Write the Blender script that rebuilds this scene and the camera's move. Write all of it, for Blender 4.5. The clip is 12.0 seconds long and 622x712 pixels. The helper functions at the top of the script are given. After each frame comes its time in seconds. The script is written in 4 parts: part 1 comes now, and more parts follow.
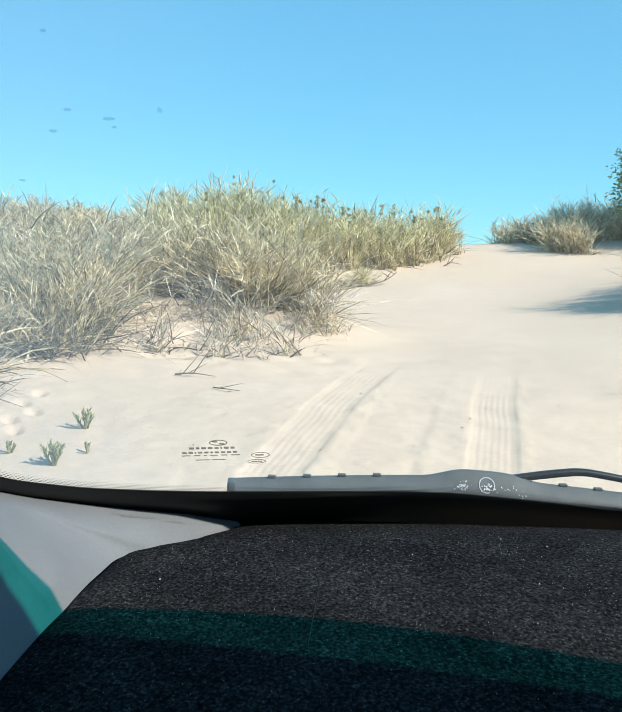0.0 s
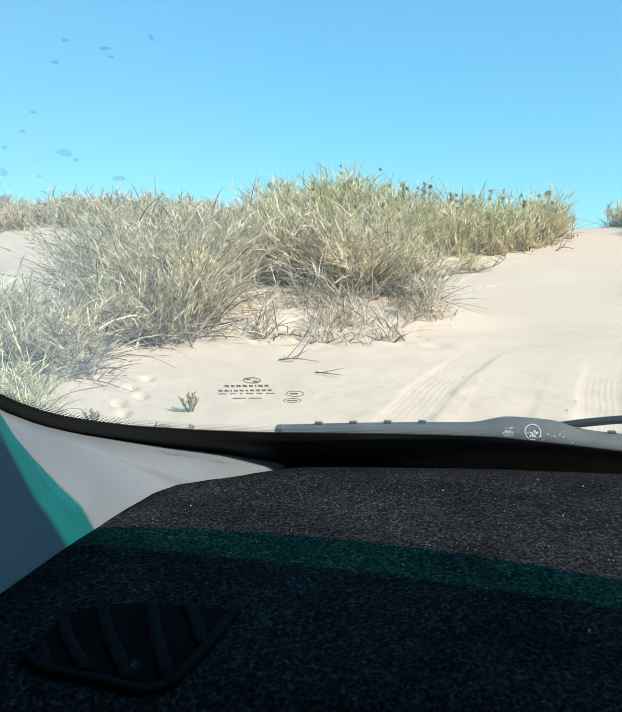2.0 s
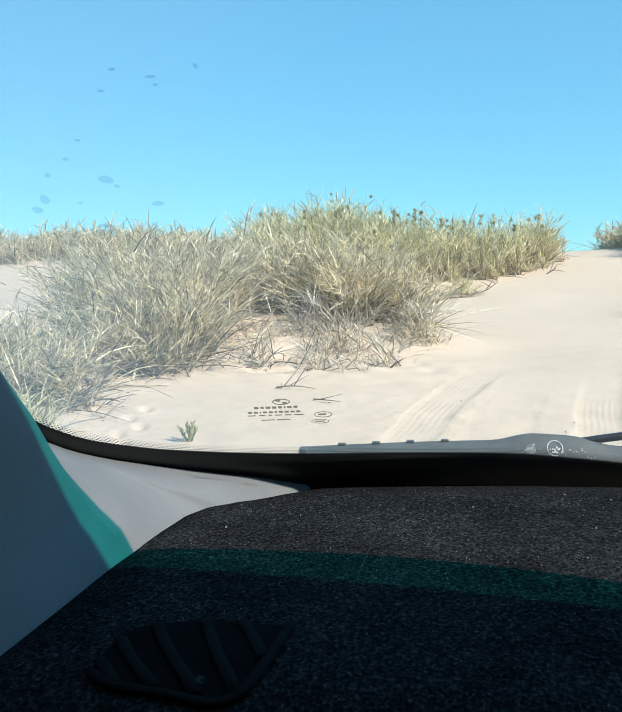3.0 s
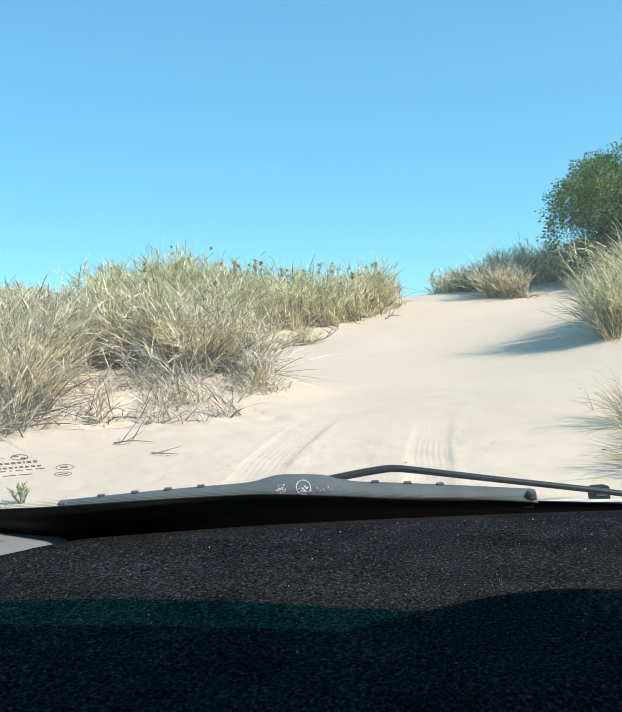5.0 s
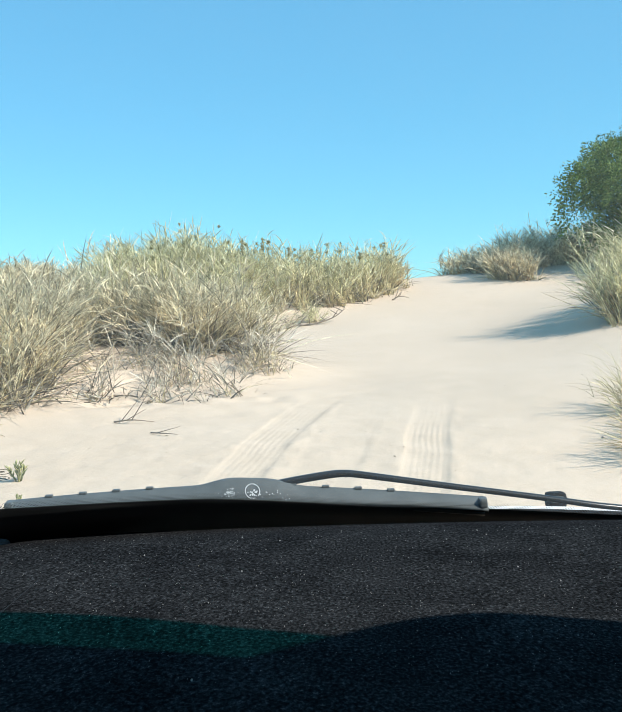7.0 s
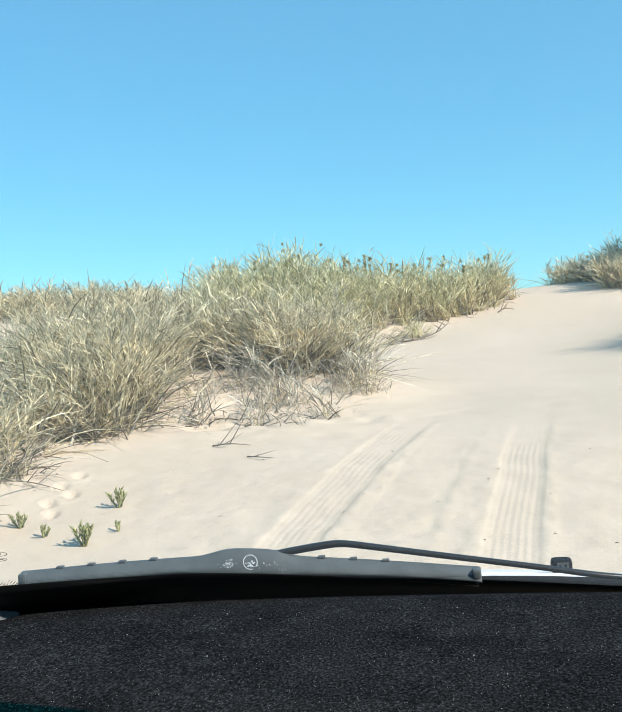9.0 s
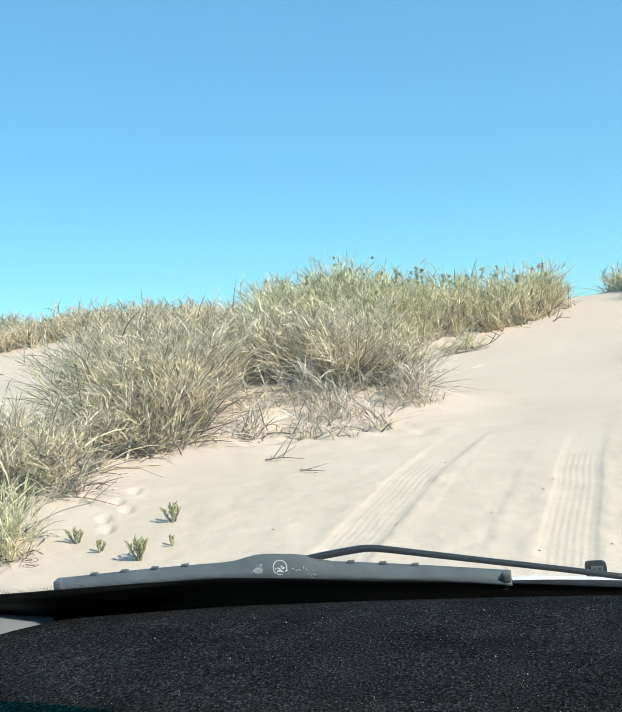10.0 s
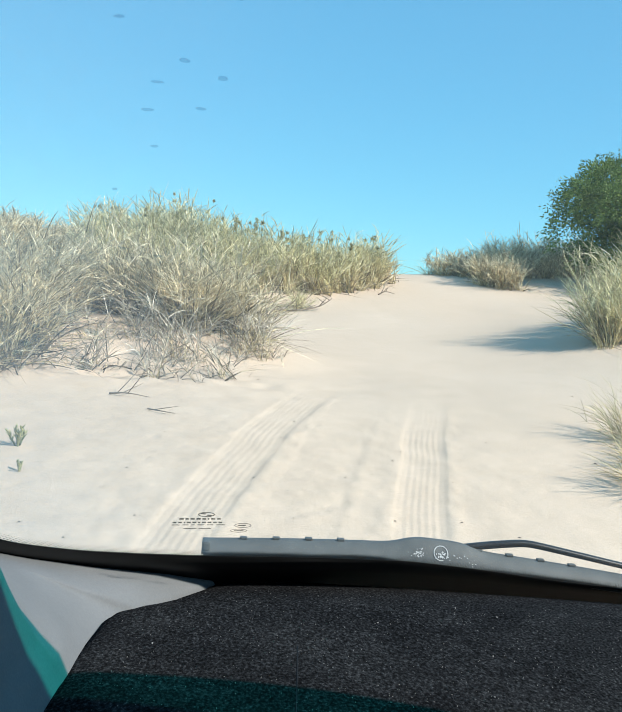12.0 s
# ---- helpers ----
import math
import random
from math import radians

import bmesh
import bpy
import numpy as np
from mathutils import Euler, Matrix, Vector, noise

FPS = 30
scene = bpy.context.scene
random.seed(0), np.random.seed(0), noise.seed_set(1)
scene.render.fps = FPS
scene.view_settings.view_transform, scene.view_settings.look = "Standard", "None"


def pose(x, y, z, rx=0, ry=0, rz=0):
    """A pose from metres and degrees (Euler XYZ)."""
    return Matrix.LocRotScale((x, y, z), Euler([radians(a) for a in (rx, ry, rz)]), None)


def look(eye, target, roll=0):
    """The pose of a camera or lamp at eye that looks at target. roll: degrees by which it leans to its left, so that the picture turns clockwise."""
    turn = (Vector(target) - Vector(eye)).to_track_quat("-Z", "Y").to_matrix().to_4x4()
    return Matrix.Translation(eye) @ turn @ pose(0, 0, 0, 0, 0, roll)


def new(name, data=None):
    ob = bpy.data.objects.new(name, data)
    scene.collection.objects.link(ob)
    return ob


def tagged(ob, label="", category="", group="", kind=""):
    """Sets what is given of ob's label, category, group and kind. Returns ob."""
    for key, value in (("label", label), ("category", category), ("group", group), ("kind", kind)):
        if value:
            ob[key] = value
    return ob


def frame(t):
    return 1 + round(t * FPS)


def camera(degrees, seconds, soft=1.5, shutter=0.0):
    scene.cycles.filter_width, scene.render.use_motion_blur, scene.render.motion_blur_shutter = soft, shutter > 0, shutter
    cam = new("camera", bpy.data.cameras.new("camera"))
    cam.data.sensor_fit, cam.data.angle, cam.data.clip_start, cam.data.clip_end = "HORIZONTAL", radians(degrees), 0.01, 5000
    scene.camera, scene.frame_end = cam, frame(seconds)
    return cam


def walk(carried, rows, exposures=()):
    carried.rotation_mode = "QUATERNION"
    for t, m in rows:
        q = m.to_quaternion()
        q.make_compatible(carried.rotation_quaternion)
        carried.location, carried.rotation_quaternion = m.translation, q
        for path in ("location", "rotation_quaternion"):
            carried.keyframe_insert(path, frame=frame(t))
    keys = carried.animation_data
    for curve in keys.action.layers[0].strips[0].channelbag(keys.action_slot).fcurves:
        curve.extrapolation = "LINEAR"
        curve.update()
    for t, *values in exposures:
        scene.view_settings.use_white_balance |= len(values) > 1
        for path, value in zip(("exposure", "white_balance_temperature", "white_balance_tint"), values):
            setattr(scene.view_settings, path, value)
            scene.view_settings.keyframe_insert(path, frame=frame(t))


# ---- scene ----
# A passenger's view through the windscreen of a white car that stands in front of grassy coastal dunes.
# x to the right of the car, y ahead, z up; the car stands on the sand near z = 0.
cam = camera(36.0, 12.0, soft=1.2)
PATH = [
    (0.0, pose(-0.002, 0.030, 1.370, 85.55, -1.45, 0.34)),
    (0.5, pose(0.075, 0.018, 1.352, 85.50, -0.41, 5.48)),
    (1.0, pose(0.055, 0.003, 1.327, 85.48, -0.73, 8.34)),
    (1.5, pose(0.071, 0.004, 1.324, 85.11, -0.61, 7.68)),
    (2.0, pose(0.078, 0.007, 1.324, 84.91, -0.40, 6.99)),
    (2.5, pose(0.038, 0.002, 1.316, 86.00, 0.83, 7.83)),
    (3.0, pose(0.045, -0.008, 1.318, 86.58, 0.77, 6.46)),
    (3.5, pose(0.030, -0.018, 1.317, 86.98, 1.45, 5.45)),
    (3.7, pose(0.045, -0.031, 1.320, 88.03, 1.42, 3.04)),
    (5.5, pose(0.194, -0.062, 1.314, 89.31, 2.89, -2.58)),
    (6.0, pose(0.215, -0.059, 1.311, 88.94, 2.67, -2.27)),
    (6.5, pose(0.246, -0.065, 1.312, 88.07, 2.13, -2.27)),
    (7.0, pose(0.241, -0.051, 1.345, 88.01, 1.97, -1.85)),
    (9.0, pose(0.396, -0.078, 1.417, 89.06, 3.55, 4.85)),
    (9.5, pose(0.444, -0.070, 1.441, 89.48, 4.73, 6.89)),
    (10.0, pose(0.434, -0.081, 1.403, 90.16, 4.70, 8.17)),
    (10.5, pose(0.405, -0.071, 1.403, 90.39, 4.24, 8.05)),
    (11.0, pose(0.230, -0.125, 1.431, 90.13, 2.49, 6.84)),
    (11.5, pose(0.112, -0.098, 1.432, 87.56, -0.97, 0.76)),
    (12.0, pose(-0.064, -0.052, 1.439, 86.90, -4.61, -3.72)),
]
walk(cam, PATH, exposures=((0.0, 0.60), (7.2, 0.60), (8.8, 0.53), (12.0, 0.54)))

# ---------------------------------------------------------------- world and sun
SUN_WAY = Vector((1.1, -0.575, 1.0)).normalized()
world = bpy.data.worlds.new("sky")
scene.world = world
world.use_nodes = True
wn = world.node_tree.nodes
sky = wn.new("ShaderNodeTexSky")
sky.sky_type = "NISHITA"
sky.sun_disc = False
sky.sun_elevation = math.asin(SUN_WAY.z)
sky.sun_rotation = math.atan2(SUN_WAY.x, SUN_WAY.y)
sky.air_density, sky.dust_density, sky.ozone_density = 1.0, 0.0, 2.0
wn["Background"].inputs["Strength"].default_value = 0.13
clear = wn.new("ShaderNodeMix")              # the clear cyan of coastal air
clear.data_type, clear.blend_type = "RGBA", "MULTIPLY"
clear.inputs[0].default_value = 1.0
clear.inputs[7].default_value = (0.62, 1.04, 1.05, 1)
world.node_tree.links.new(sky.outputs[0], clear.inputs[6])
even = wn.new("ShaderNodeMix")               # thin even haze, which evens out the sky from horizon to zenith
even.data_type = "RGBA"
even.inputs[0].default_value = 0.5
even.inputs[7].default_value = (0.86, 2.98, 5.05, 1)
world.node_tree.links.new(clear.outputs[2], even.inputs[6])
world.node_tree.links.new(even.outputs[2], wn["Background"].inputs["Color"])
sun = new("sun", bpy.data.lights.new("sun", "SUN"))
sun.data.energy, sun.data.angle, sun.data.color = 4.6, radians(0.5), (1.0, 0.935, 0.845)
sun.matrix_world = look(SUN_WAY * 50, (0, 0, 0))


# ---------------------------------------------------------------- helpers
def part(name, bm, material, parent, label=""):
    """Links a bmesh as one mesh object under a thing or a part."""
    data = bpy.data.meshes.new(name)
    bm.to_mesh(data)
    bm.free()
    data.materials.append(material)
    ob = new(name, data)
    ob.parent = parent
    if label:
        tagged(ob, label)
    return ob


def arrays(name, verts, faces, material, parent=None, label="", smooth=False):
    """Links a mesh from arrays: verts (n, 3); faces, a list of index arrays (k, 3) or (k, 4)."""
    data = bpy.data.meshes.new(name)
    loops = np.concatenate([f.ravel() for f in faces]).astype(np.int32)
    totals = np.concatenate([np.full(len(f), f.shape[1]) for f in faces]).astype(np.int32)
    starts = np.concatenate([[0], np.cumsum(totals)[:-1]]).astype(np.int32)
    data.vertices.add(len(verts))
    data.vertices.foreach_set("co", np.asarray(verts, np.float32).ravel())
    data.loops.add(len(loops))
    data.loops.foreach_set("vertex_index", loops)
    data.polygons.add(len(totals))
    data.polygons.foreach_set("loop_start", starts)
    data.polygons.foreach_set("loop_total", totals)
    data.polygons.foreach_set("use_smooth", np.full(len(totals), smooth))
    data.update(calc_edges=True)
    data.materials.append(material)
    ob = new(name, data)
    ob.parent = parent
    if label:
        tagged(ob, label)
    return ob


def empty(name, place, label, category, group="", kind=""):
    ob = new(name)
    ob.location = place
    return tagged(ob, label, category, group, kind)


def smooth_all(bm, on=True):
    for f in bm.faces:
        f.smooth = on
    return bm


def slab(fn, nu, nv, off):
    """A curved plate: fn(u, v) gives its upper face, off(u, v) the shift to its lower one."""
    bm = bmesh.new()
    top, low = [], []
    for i in range(nu + 1):
        for j in range(nv + 1):
            p = Vector(fn(i / nu, j / nv))
            top.append(bm.verts.new(p))
            low.append(bm.verts.new(p + Vector(off(i / nu, j / nv))))
    k = nv + 1
    for i in range(nu):
        for j in range(nv):
            a, b, c, d = i * k + j, (i + 1) * k + j, (i + 1) * k + j + 1, i * k + j + 1
            bm.faces.new((top[a], top[b], top[c], top[d]))
            bm.faces.new((low[d], low[c], low[b], low[a]))
    for i in range(nu):
        for j in (0, nv):
            a, b = i * k + j, (i + 1) * k + j
            bm.faces.new((top[a], low[a], low[b], top[b]))
    for j in range(nv):
        for i in (0, nu):
            a, b = i * k + j, i * k + j + 1
            bm.faces.new((top[a], top[b], low[b], low[a]))
    bmesh.ops.recalc_face_normals(bm, faces=bm.faces)
    return smooth_all(bm)


def spline(points, n):
    """n + 1 points along a smooth curve through the given ones."""
    p = [Vector(q) for q in points]
    p = [p[0] * 2 - p[1]] + p + [p[-1] * 2 - p[-2]]
    out = []
    m = len(p) - 3
    for i in range(n + 1):
        s = i / n * m
        k = min(int(s), m - 1)
        t = s - k
        a, b, c, d = p[k:k + 4]
        out.append(0.5 * (2 * b + (c - a) * t + (2 * a - 5 * b + 4 * c - d) * t * t + (3 * b - a - 3 * c + d) * t ** 3))
    return out


def tube(bm, points, radii, sides=8, squash=1.0):
    """A round rod along points with a radius at each."""
    rings = []
    for i, p in enumerate(points):
        way = (points[min(i + 1, len(points) - 1)] - points[max(i - 1, 0)]).normalized()
        a = way.cross(Vector((0, 0, 1)))
        a = a.normalized() if a.length > 1e-4 else Vector((1, 0, 0))
        b = way.cross(a)
        rings.append([bm.verts.new(p + (a * math.cos(k / sides * math.tau) + b * math.sin(k / sides * math.tau) * squash) * radii[i]) for k in range(sides)])
    for r, q in zip(rings, rings[1:]):
        for k in range(sides):
            bm.faces.new((r[k], r[(k + 1) % sides], q[(k + 1) % sides], q[k])).smooth = True
    bm.faces.new(rings[0][::-1])
    bm.faces.new(rings[-1])
    return bm


def rounded_box(bm, size, place, bevel, turn=None):
    made = bmesh.ops.create_cube(bm, size=1.0)["verts"]
    m = Matrix.Translation(place) @ (turn or Matrix()) @ Matrix.Diagonal((*size, 1))
    bmesh.ops.transform(bm, matrix=m, verts=made)
    edges = list({e for v in made for e in v.link_edges})
    bmesh.ops.bevel(bm, geom=edges, offset=bevel, segments=2, affect="EDGES", profile=0.6)
    return bm


# ---------------------------------------------------------------- materials
def material(name, base, rough=0.8, metal=0.0, spec=0.5):
    m = bpy.data.materials.new(name)
    m.use_nodes = True
    b = m.node_tree.nodes["Principled BSDF"]
    b.inputs["Base Color"].default_value = (*base, 1)
    b.inputs["Roughness"].default_value = rough
    b.inputs["Metallic"].default_value = metal
    b.inputs["Specular IOR Level"].default_value = spec
    return m, m.node_tree.nodes, m.node_tree.links, b


def ramp(nodes, links, source, stops):
    r = nodes.new("ShaderNodeValToRGB")
    e = r.color_ramp.elements
    while len(e) < len(stops):
        e.new(0.5)
    for k, (at, c) in enumerate(stops):
        e[k].position, e[k].color = at, (*c, 1)
    links.new(source, r.inputs[0])
    return r.outputs[0]


def noise_tex(nodes, links, scale, detail=4.0, rough=0.55, coords="Object"):
    c = nodes.new("ShaderNodeTexCoord")
    n = nodes.new("ShaderNodeTexNoise")
    n.inputs["Scale"].default_value, n.inputs["Detail"].default_value, n.inputs["Roughness"].default_value = scale, detail, rough
    links.new(c.outputs[coords], n.inputs["Vector"])
    return n.outputs["Fac"]


def mixed(nodes, links, fac, a, b, blend="MIX"):
    m = nodes.new("ShaderNodeMix")
    m.data_type, m.blend_type = "RGBA", blend
    if isinstance(fac, float):
        m.inputs[0].default_value = fac
    else:
        links.new(fac, m.inputs[0])
    for slot, v in ((6, a), (7, b)):
        if isinstance(v, tuple):
            m.inputs[slot].default_value = (*v, 1)
        else:
            links.new(v, m.inputs[slot])
    return m.outputs[2]


def bumped(nodes, links, bsdf, height, strength, distance):
    b = nodes.new("ShaderNodeBump")
    b.inputs["Strength"].default_value, b.inputs["Distance"].default_value = strength, distance
    links.new(height, b.inputs["Height"])
    links.new(b.outputs[0], bsdf.inputs["Normal"])


def make_sand():
    m, n, l, b = material("sand", (0.6, 0.5, 0.4), 0.95, 0, 0.15)
    big = ramp(n, l, noise_tex(n, l, 0.35, 5), [(0.3, (0.592, 0.465, 0.354)), (0.7, (0.634, 0.505, 0.392))])
    fine = ramp(n, l, noise_tex(n, l, 55, 3, 0.7), [(0.3, (0.82, 0.81, 0.78)), (0.5, (1, 1, 1)), (0.75, (1.10, 1.10, 1.09))])
    c = mixed(n, l, 0.8, big, fine, "MULTIPLY")
    mid = ramp(n, l, noise_tex(n, l, 4, 6, 0.6), [(0.35, (0.96, 0.955, 0.945)), (0.65, (1.03, 1.03, 1.03))])
    c = mixed(n, l, 1.0, c, mid, "MULTIPLY")
    l.new(c, b.inputs["Base Color"])
    bumped(n, l, b, noise_tex(n, l, 34, 7, 0.75), 0.55, 0.008)
    return m


def make_blades(name, stops, thin=0.35):
    m, n, l, b = material(name, (0.3, 0.3, 0.2), 0.6, 0, 0.3)
    g = n.new("ShaderNodeNewGeometry")
    c = ramp(n, l, g.outputs["Random Per Island"], stops)
    for scale, low, high in ((2.2, (0.76, 0.77, 0.74), (1.14, 1.12, 1.06)), (8.0, (0.58, 0.58, 0.56), (1.34, 1.32, 1.26)), (26.0, (0.55, 0.55, 0.54), (1.42, 1.40, 1.34))):
        shade = ramp(n, l, noise_tex(n, l, scale, 3), [(0.32, low), (0.66, high)])
        c = mixed(n, l, 1.0, c, shade, "MULTIPLY")
    l.new(c, b.inputs["Base Color"])
    t = n.new("ShaderNodeBsdfTranslucent")
    l.new(c, t.inputs["Color"])
    x = n.new("ShaderNodeMixShader")
    x.inputs[0].default_value = thin
    l.new(b.outputs[0], x.inputs[1])
    l.new(t.outputs[0], x.inputs[2])
    l.new(x.outputs[0], n["Material Output"].inputs["Surface"])
    return m


def make_plain(name, base, rough, metal=0.0, scale=60.0, depth=0.0006, vary=0.15, spec=0.5):
    m, n, l, b = material(name, base, rough, metal, spec)
    lo, hi = tuple(v * (1 - vary) for v in base), tuple(min(1, v * (1 + vary)) for v in base)
    l.new(ramp(n, l, noise_tex(n, l, scale * 0.2, 5), [(0.3, lo), (0.7, hi)]), b.inputs["Base Color"])
    if depth:
        bumped(n, l, b, noise_tex(n, l, scale, 5, 0.65), 0.6, depth)
    return m


def make_dash():
    m, n, l, b = material("dash_skin", (0.02, 0.02, 0.021), 0.95, 0, 0.0)
    where, stretch, g = n.new("ShaderNodeTexCoord"), n.new("ShaderNodeMapping"), n.new("ShaderNodeTexNoise")
    stretch.inputs["Scale"].default_value = (1.0, 0.65, 1.0)
    g.inputs["Scale"].default_value, g.inputs["Detail"].default_value, g.inputs["Roughness"].default_value = 400, 2, 0.6
    l.new(where.outputs["Object"], stretch.inputs["Vector"])
    l.new(stretch.outputs[0], g.inputs["Vector"])
    grain = g.outputs["Fac"]
    c = ramp(n, l, grain, [(0.34, (0.0060, 0.0063, 0.0068)), (0.50, (0.0150, 0.0157, 0.0170)), (0.63, (0.0300, 0.0312, 0.0335)), (0.80, (0.084, 0.087, 0.092))])
    dust = ramp(n, l, noise_tex(n, l, 14, 5, 0.6), [(0.35, (0.75, 0.75, 0.76)), (0.7, (1.35, 1.33, 1.3))])
    c = mixed(n, l, 1.0, c, dust, "MULTIPLY")
    l.new(c, b.inputs["Base Color"])
    bumped(n, l, b, grain, 0.6, 0.0010)
    return m


def make_glass(name, colour, gloss):
    m = bpy.data.materials.new(name)
    m.use_nodes = True
    n, l = m.node_tree.nodes, m.node_tree.links
    n.remove(n["Principled BSDF"])
    t, g, x = n.new("ShaderNodeBsdfTransparent"), n.new("ShaderNodeBsdfGlossy"), n.new("ShaderNodeMixShader")
    t.inputs["Color"].default_value = (*colour, 1)
    g.inputs["Roughness"].default_value = 0.02
    x.inputs[0].default_value = gloss
    l.new(t.outputs[0], x.inputs[1])
    l.new(g.outputs[0], x.inputs[2])
    l.new(x.outputs[0], n["Material Output"].inputs["Surface"])
    return m


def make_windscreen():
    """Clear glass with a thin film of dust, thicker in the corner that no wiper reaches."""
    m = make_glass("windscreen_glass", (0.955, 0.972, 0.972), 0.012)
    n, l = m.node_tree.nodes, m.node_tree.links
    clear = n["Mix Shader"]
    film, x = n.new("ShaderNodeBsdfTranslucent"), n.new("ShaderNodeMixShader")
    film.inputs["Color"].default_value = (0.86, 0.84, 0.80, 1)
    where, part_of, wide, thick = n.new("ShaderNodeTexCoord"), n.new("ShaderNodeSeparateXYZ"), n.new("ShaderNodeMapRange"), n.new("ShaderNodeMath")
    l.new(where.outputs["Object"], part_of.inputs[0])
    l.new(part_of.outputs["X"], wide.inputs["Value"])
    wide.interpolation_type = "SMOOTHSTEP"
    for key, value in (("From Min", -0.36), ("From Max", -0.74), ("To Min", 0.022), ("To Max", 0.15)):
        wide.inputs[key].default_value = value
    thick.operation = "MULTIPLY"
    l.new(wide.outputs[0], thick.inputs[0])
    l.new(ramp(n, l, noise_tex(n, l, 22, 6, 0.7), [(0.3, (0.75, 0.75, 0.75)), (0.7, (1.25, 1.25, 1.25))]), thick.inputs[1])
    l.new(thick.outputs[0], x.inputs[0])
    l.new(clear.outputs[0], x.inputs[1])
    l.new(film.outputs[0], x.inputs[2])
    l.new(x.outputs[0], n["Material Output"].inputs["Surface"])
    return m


def make_trim():
    m, n, l, b = material("trim_cloth", (0.35, 0.35, 0.35), 0.9, 0, 0.1)
    col = ramp(n, l, noise_tex(n, l, 420, 3, 0.7), [(0.3, (0.170, 0.178, 0.188)), (0.7, (0.196, 0.204, 0.212))])
    dirt = ramp(n, l, noise_tex(n, l, 9, 5), [(0.3, (0.88, 0.88, 0.88)), (0.7, (1.05, 1.05, 1.05))])
    l.new(mixed(n, l, 1.0, col, dirt, "MULTIPLY"), b.inputs["Base Color"])
    bumped(n, l, b, noise_tex(n, l, 700, 2), 0.25, 0.0004)
    return m


SAND = make_sand()
GREEN_GREY = make_blades("grass_green_grey", [(0.0, (0.22, 0.190, 0.140)), (0.2, (0.46, 0.40, 0.295)), (0.45, (0.69, 0.605, 0.46)), (0.75, (0.85, 0.755, 0.59)), (1.0, (0.93, 0.85, 0.70))], 0.42)
GREEN = make_blades("grass_green", [(0.0, (0.29, 0.28, 0.155)), (0.3, (0.59, 0.56, 0.365)), (0.7, (0.76, 0.71, 0.50)), (1.0, (0.88, 0.83, 0.66))], 0.4)
STRAW = make_blades("grass_straw", [(0.0, (0.38, 0.32, 0.20)), (0.4, (0.56, 0.48, 0.32)), (0.8, (0.68, 0.60, 0.43)), (1.0, (0.74, 0.67, 0.52))], 0.25)
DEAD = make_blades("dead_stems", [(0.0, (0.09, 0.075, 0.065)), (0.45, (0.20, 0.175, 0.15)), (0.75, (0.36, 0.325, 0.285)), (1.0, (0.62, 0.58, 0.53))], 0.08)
BLEACHED = make_blades("bleached_stems", [(0.0, (0.20, 0.17, 0.15)), (0.35, (0.42, 0.38, 0.34)), (0.7, (0.66, 0.60, 0.54)), (1.0, (0.84, 0.78, 0.71))], 0.15)
SEED = make_blades("seed_head", [(0.0, (0.20, 0.18, 0.10)), (0.5, (0.38, 0.35, 0.19)), (1.0, (0.56, 0.52, 0.30))], 0.3)
LEAF = make_blades("shrub_leaf", [(0.0, (0.06, 0.11, 0.035)), (0.5, (0.135, 0.225, 0.065)), (1.0, (0.25, 0.33, 0.11))], 0.3)
SUCCULENT = make_blades("succulent_leaf", [(0.0, (0.26, 0.27, 0.15)), (0.5, (0.42, 0.42, 0.22)), (1.0, (0.58, 0.52, 0.30))], 0.2)
BARK = make_plain("bark", (0.13, 0.10, 0.08), 0.9, 0, 40, 0.004)
TWIG = make_plain("dry_wood", (0.20, 0.16, 0.12), 0.85, 0, 60, 0.002)
PEBBLE = make_plain("shell_grit", (0.60, 0.52, 0.42), 0.9, 0, 40, 0.0, 0.3, 0.05)
LITTER = make_plain("dark_litter", (0.13, 0.10, 0.08), 0.9, 0, 40, 0.0, 0.4)
DASH = make_dash()
DUST = make_plain("dust", (0.21, 0.205, 0.20), 0.9, 0, 80, 0.0, 0.4)
CABIN = make_plain("cabin_plastic", (0.010, 0.0105, 0.012), 0.7, 0, 300, 0.0005, 0.15, 0.12)
CABIN_EDGE = make_plain("worn_plastic", (0.010, 0.010, 0.011), 0.7, 0, 300, 0.0, 0.2, 0.2)
# Recess shade of the vent, put into the colour of a flat sheet.
VENT_GAP_SHADE = make_plain("vent_shade_sheet", (0.0085, 0.0088, 0.0094), 0.9, 0, 200, 0.0, 0.2, 0.0)
VENT_SLAT = make_plain("vent_plastic", (0.0150, 0.0156, 0.0166), 0.9, 0, 300, 0.0, 0.2, 0.0)
TRIM = make_trim()
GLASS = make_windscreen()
TINT = make_glass("shade_band", (0.085, 0.70, 0.65), 0.02)
SIDE_GLASS = make_glass("window_glass", (0.13, 0.15, 0.145), 0.06)
FRIT = make_plain("black_enamel", (0.006, 0.0062, 0.007), 0.6, 0, 100, 0.0)
RUBBER = make_plain("wiper_rubber", (0.082, 0.092, 0.093), 0.6, 0, 160, 0.0004, 0.2)
BLACK_METAL = make_plain("wiper_arm_paint", (0.022, 0.022, 0.022), 0.30, 0.2, 120, 0.0002)
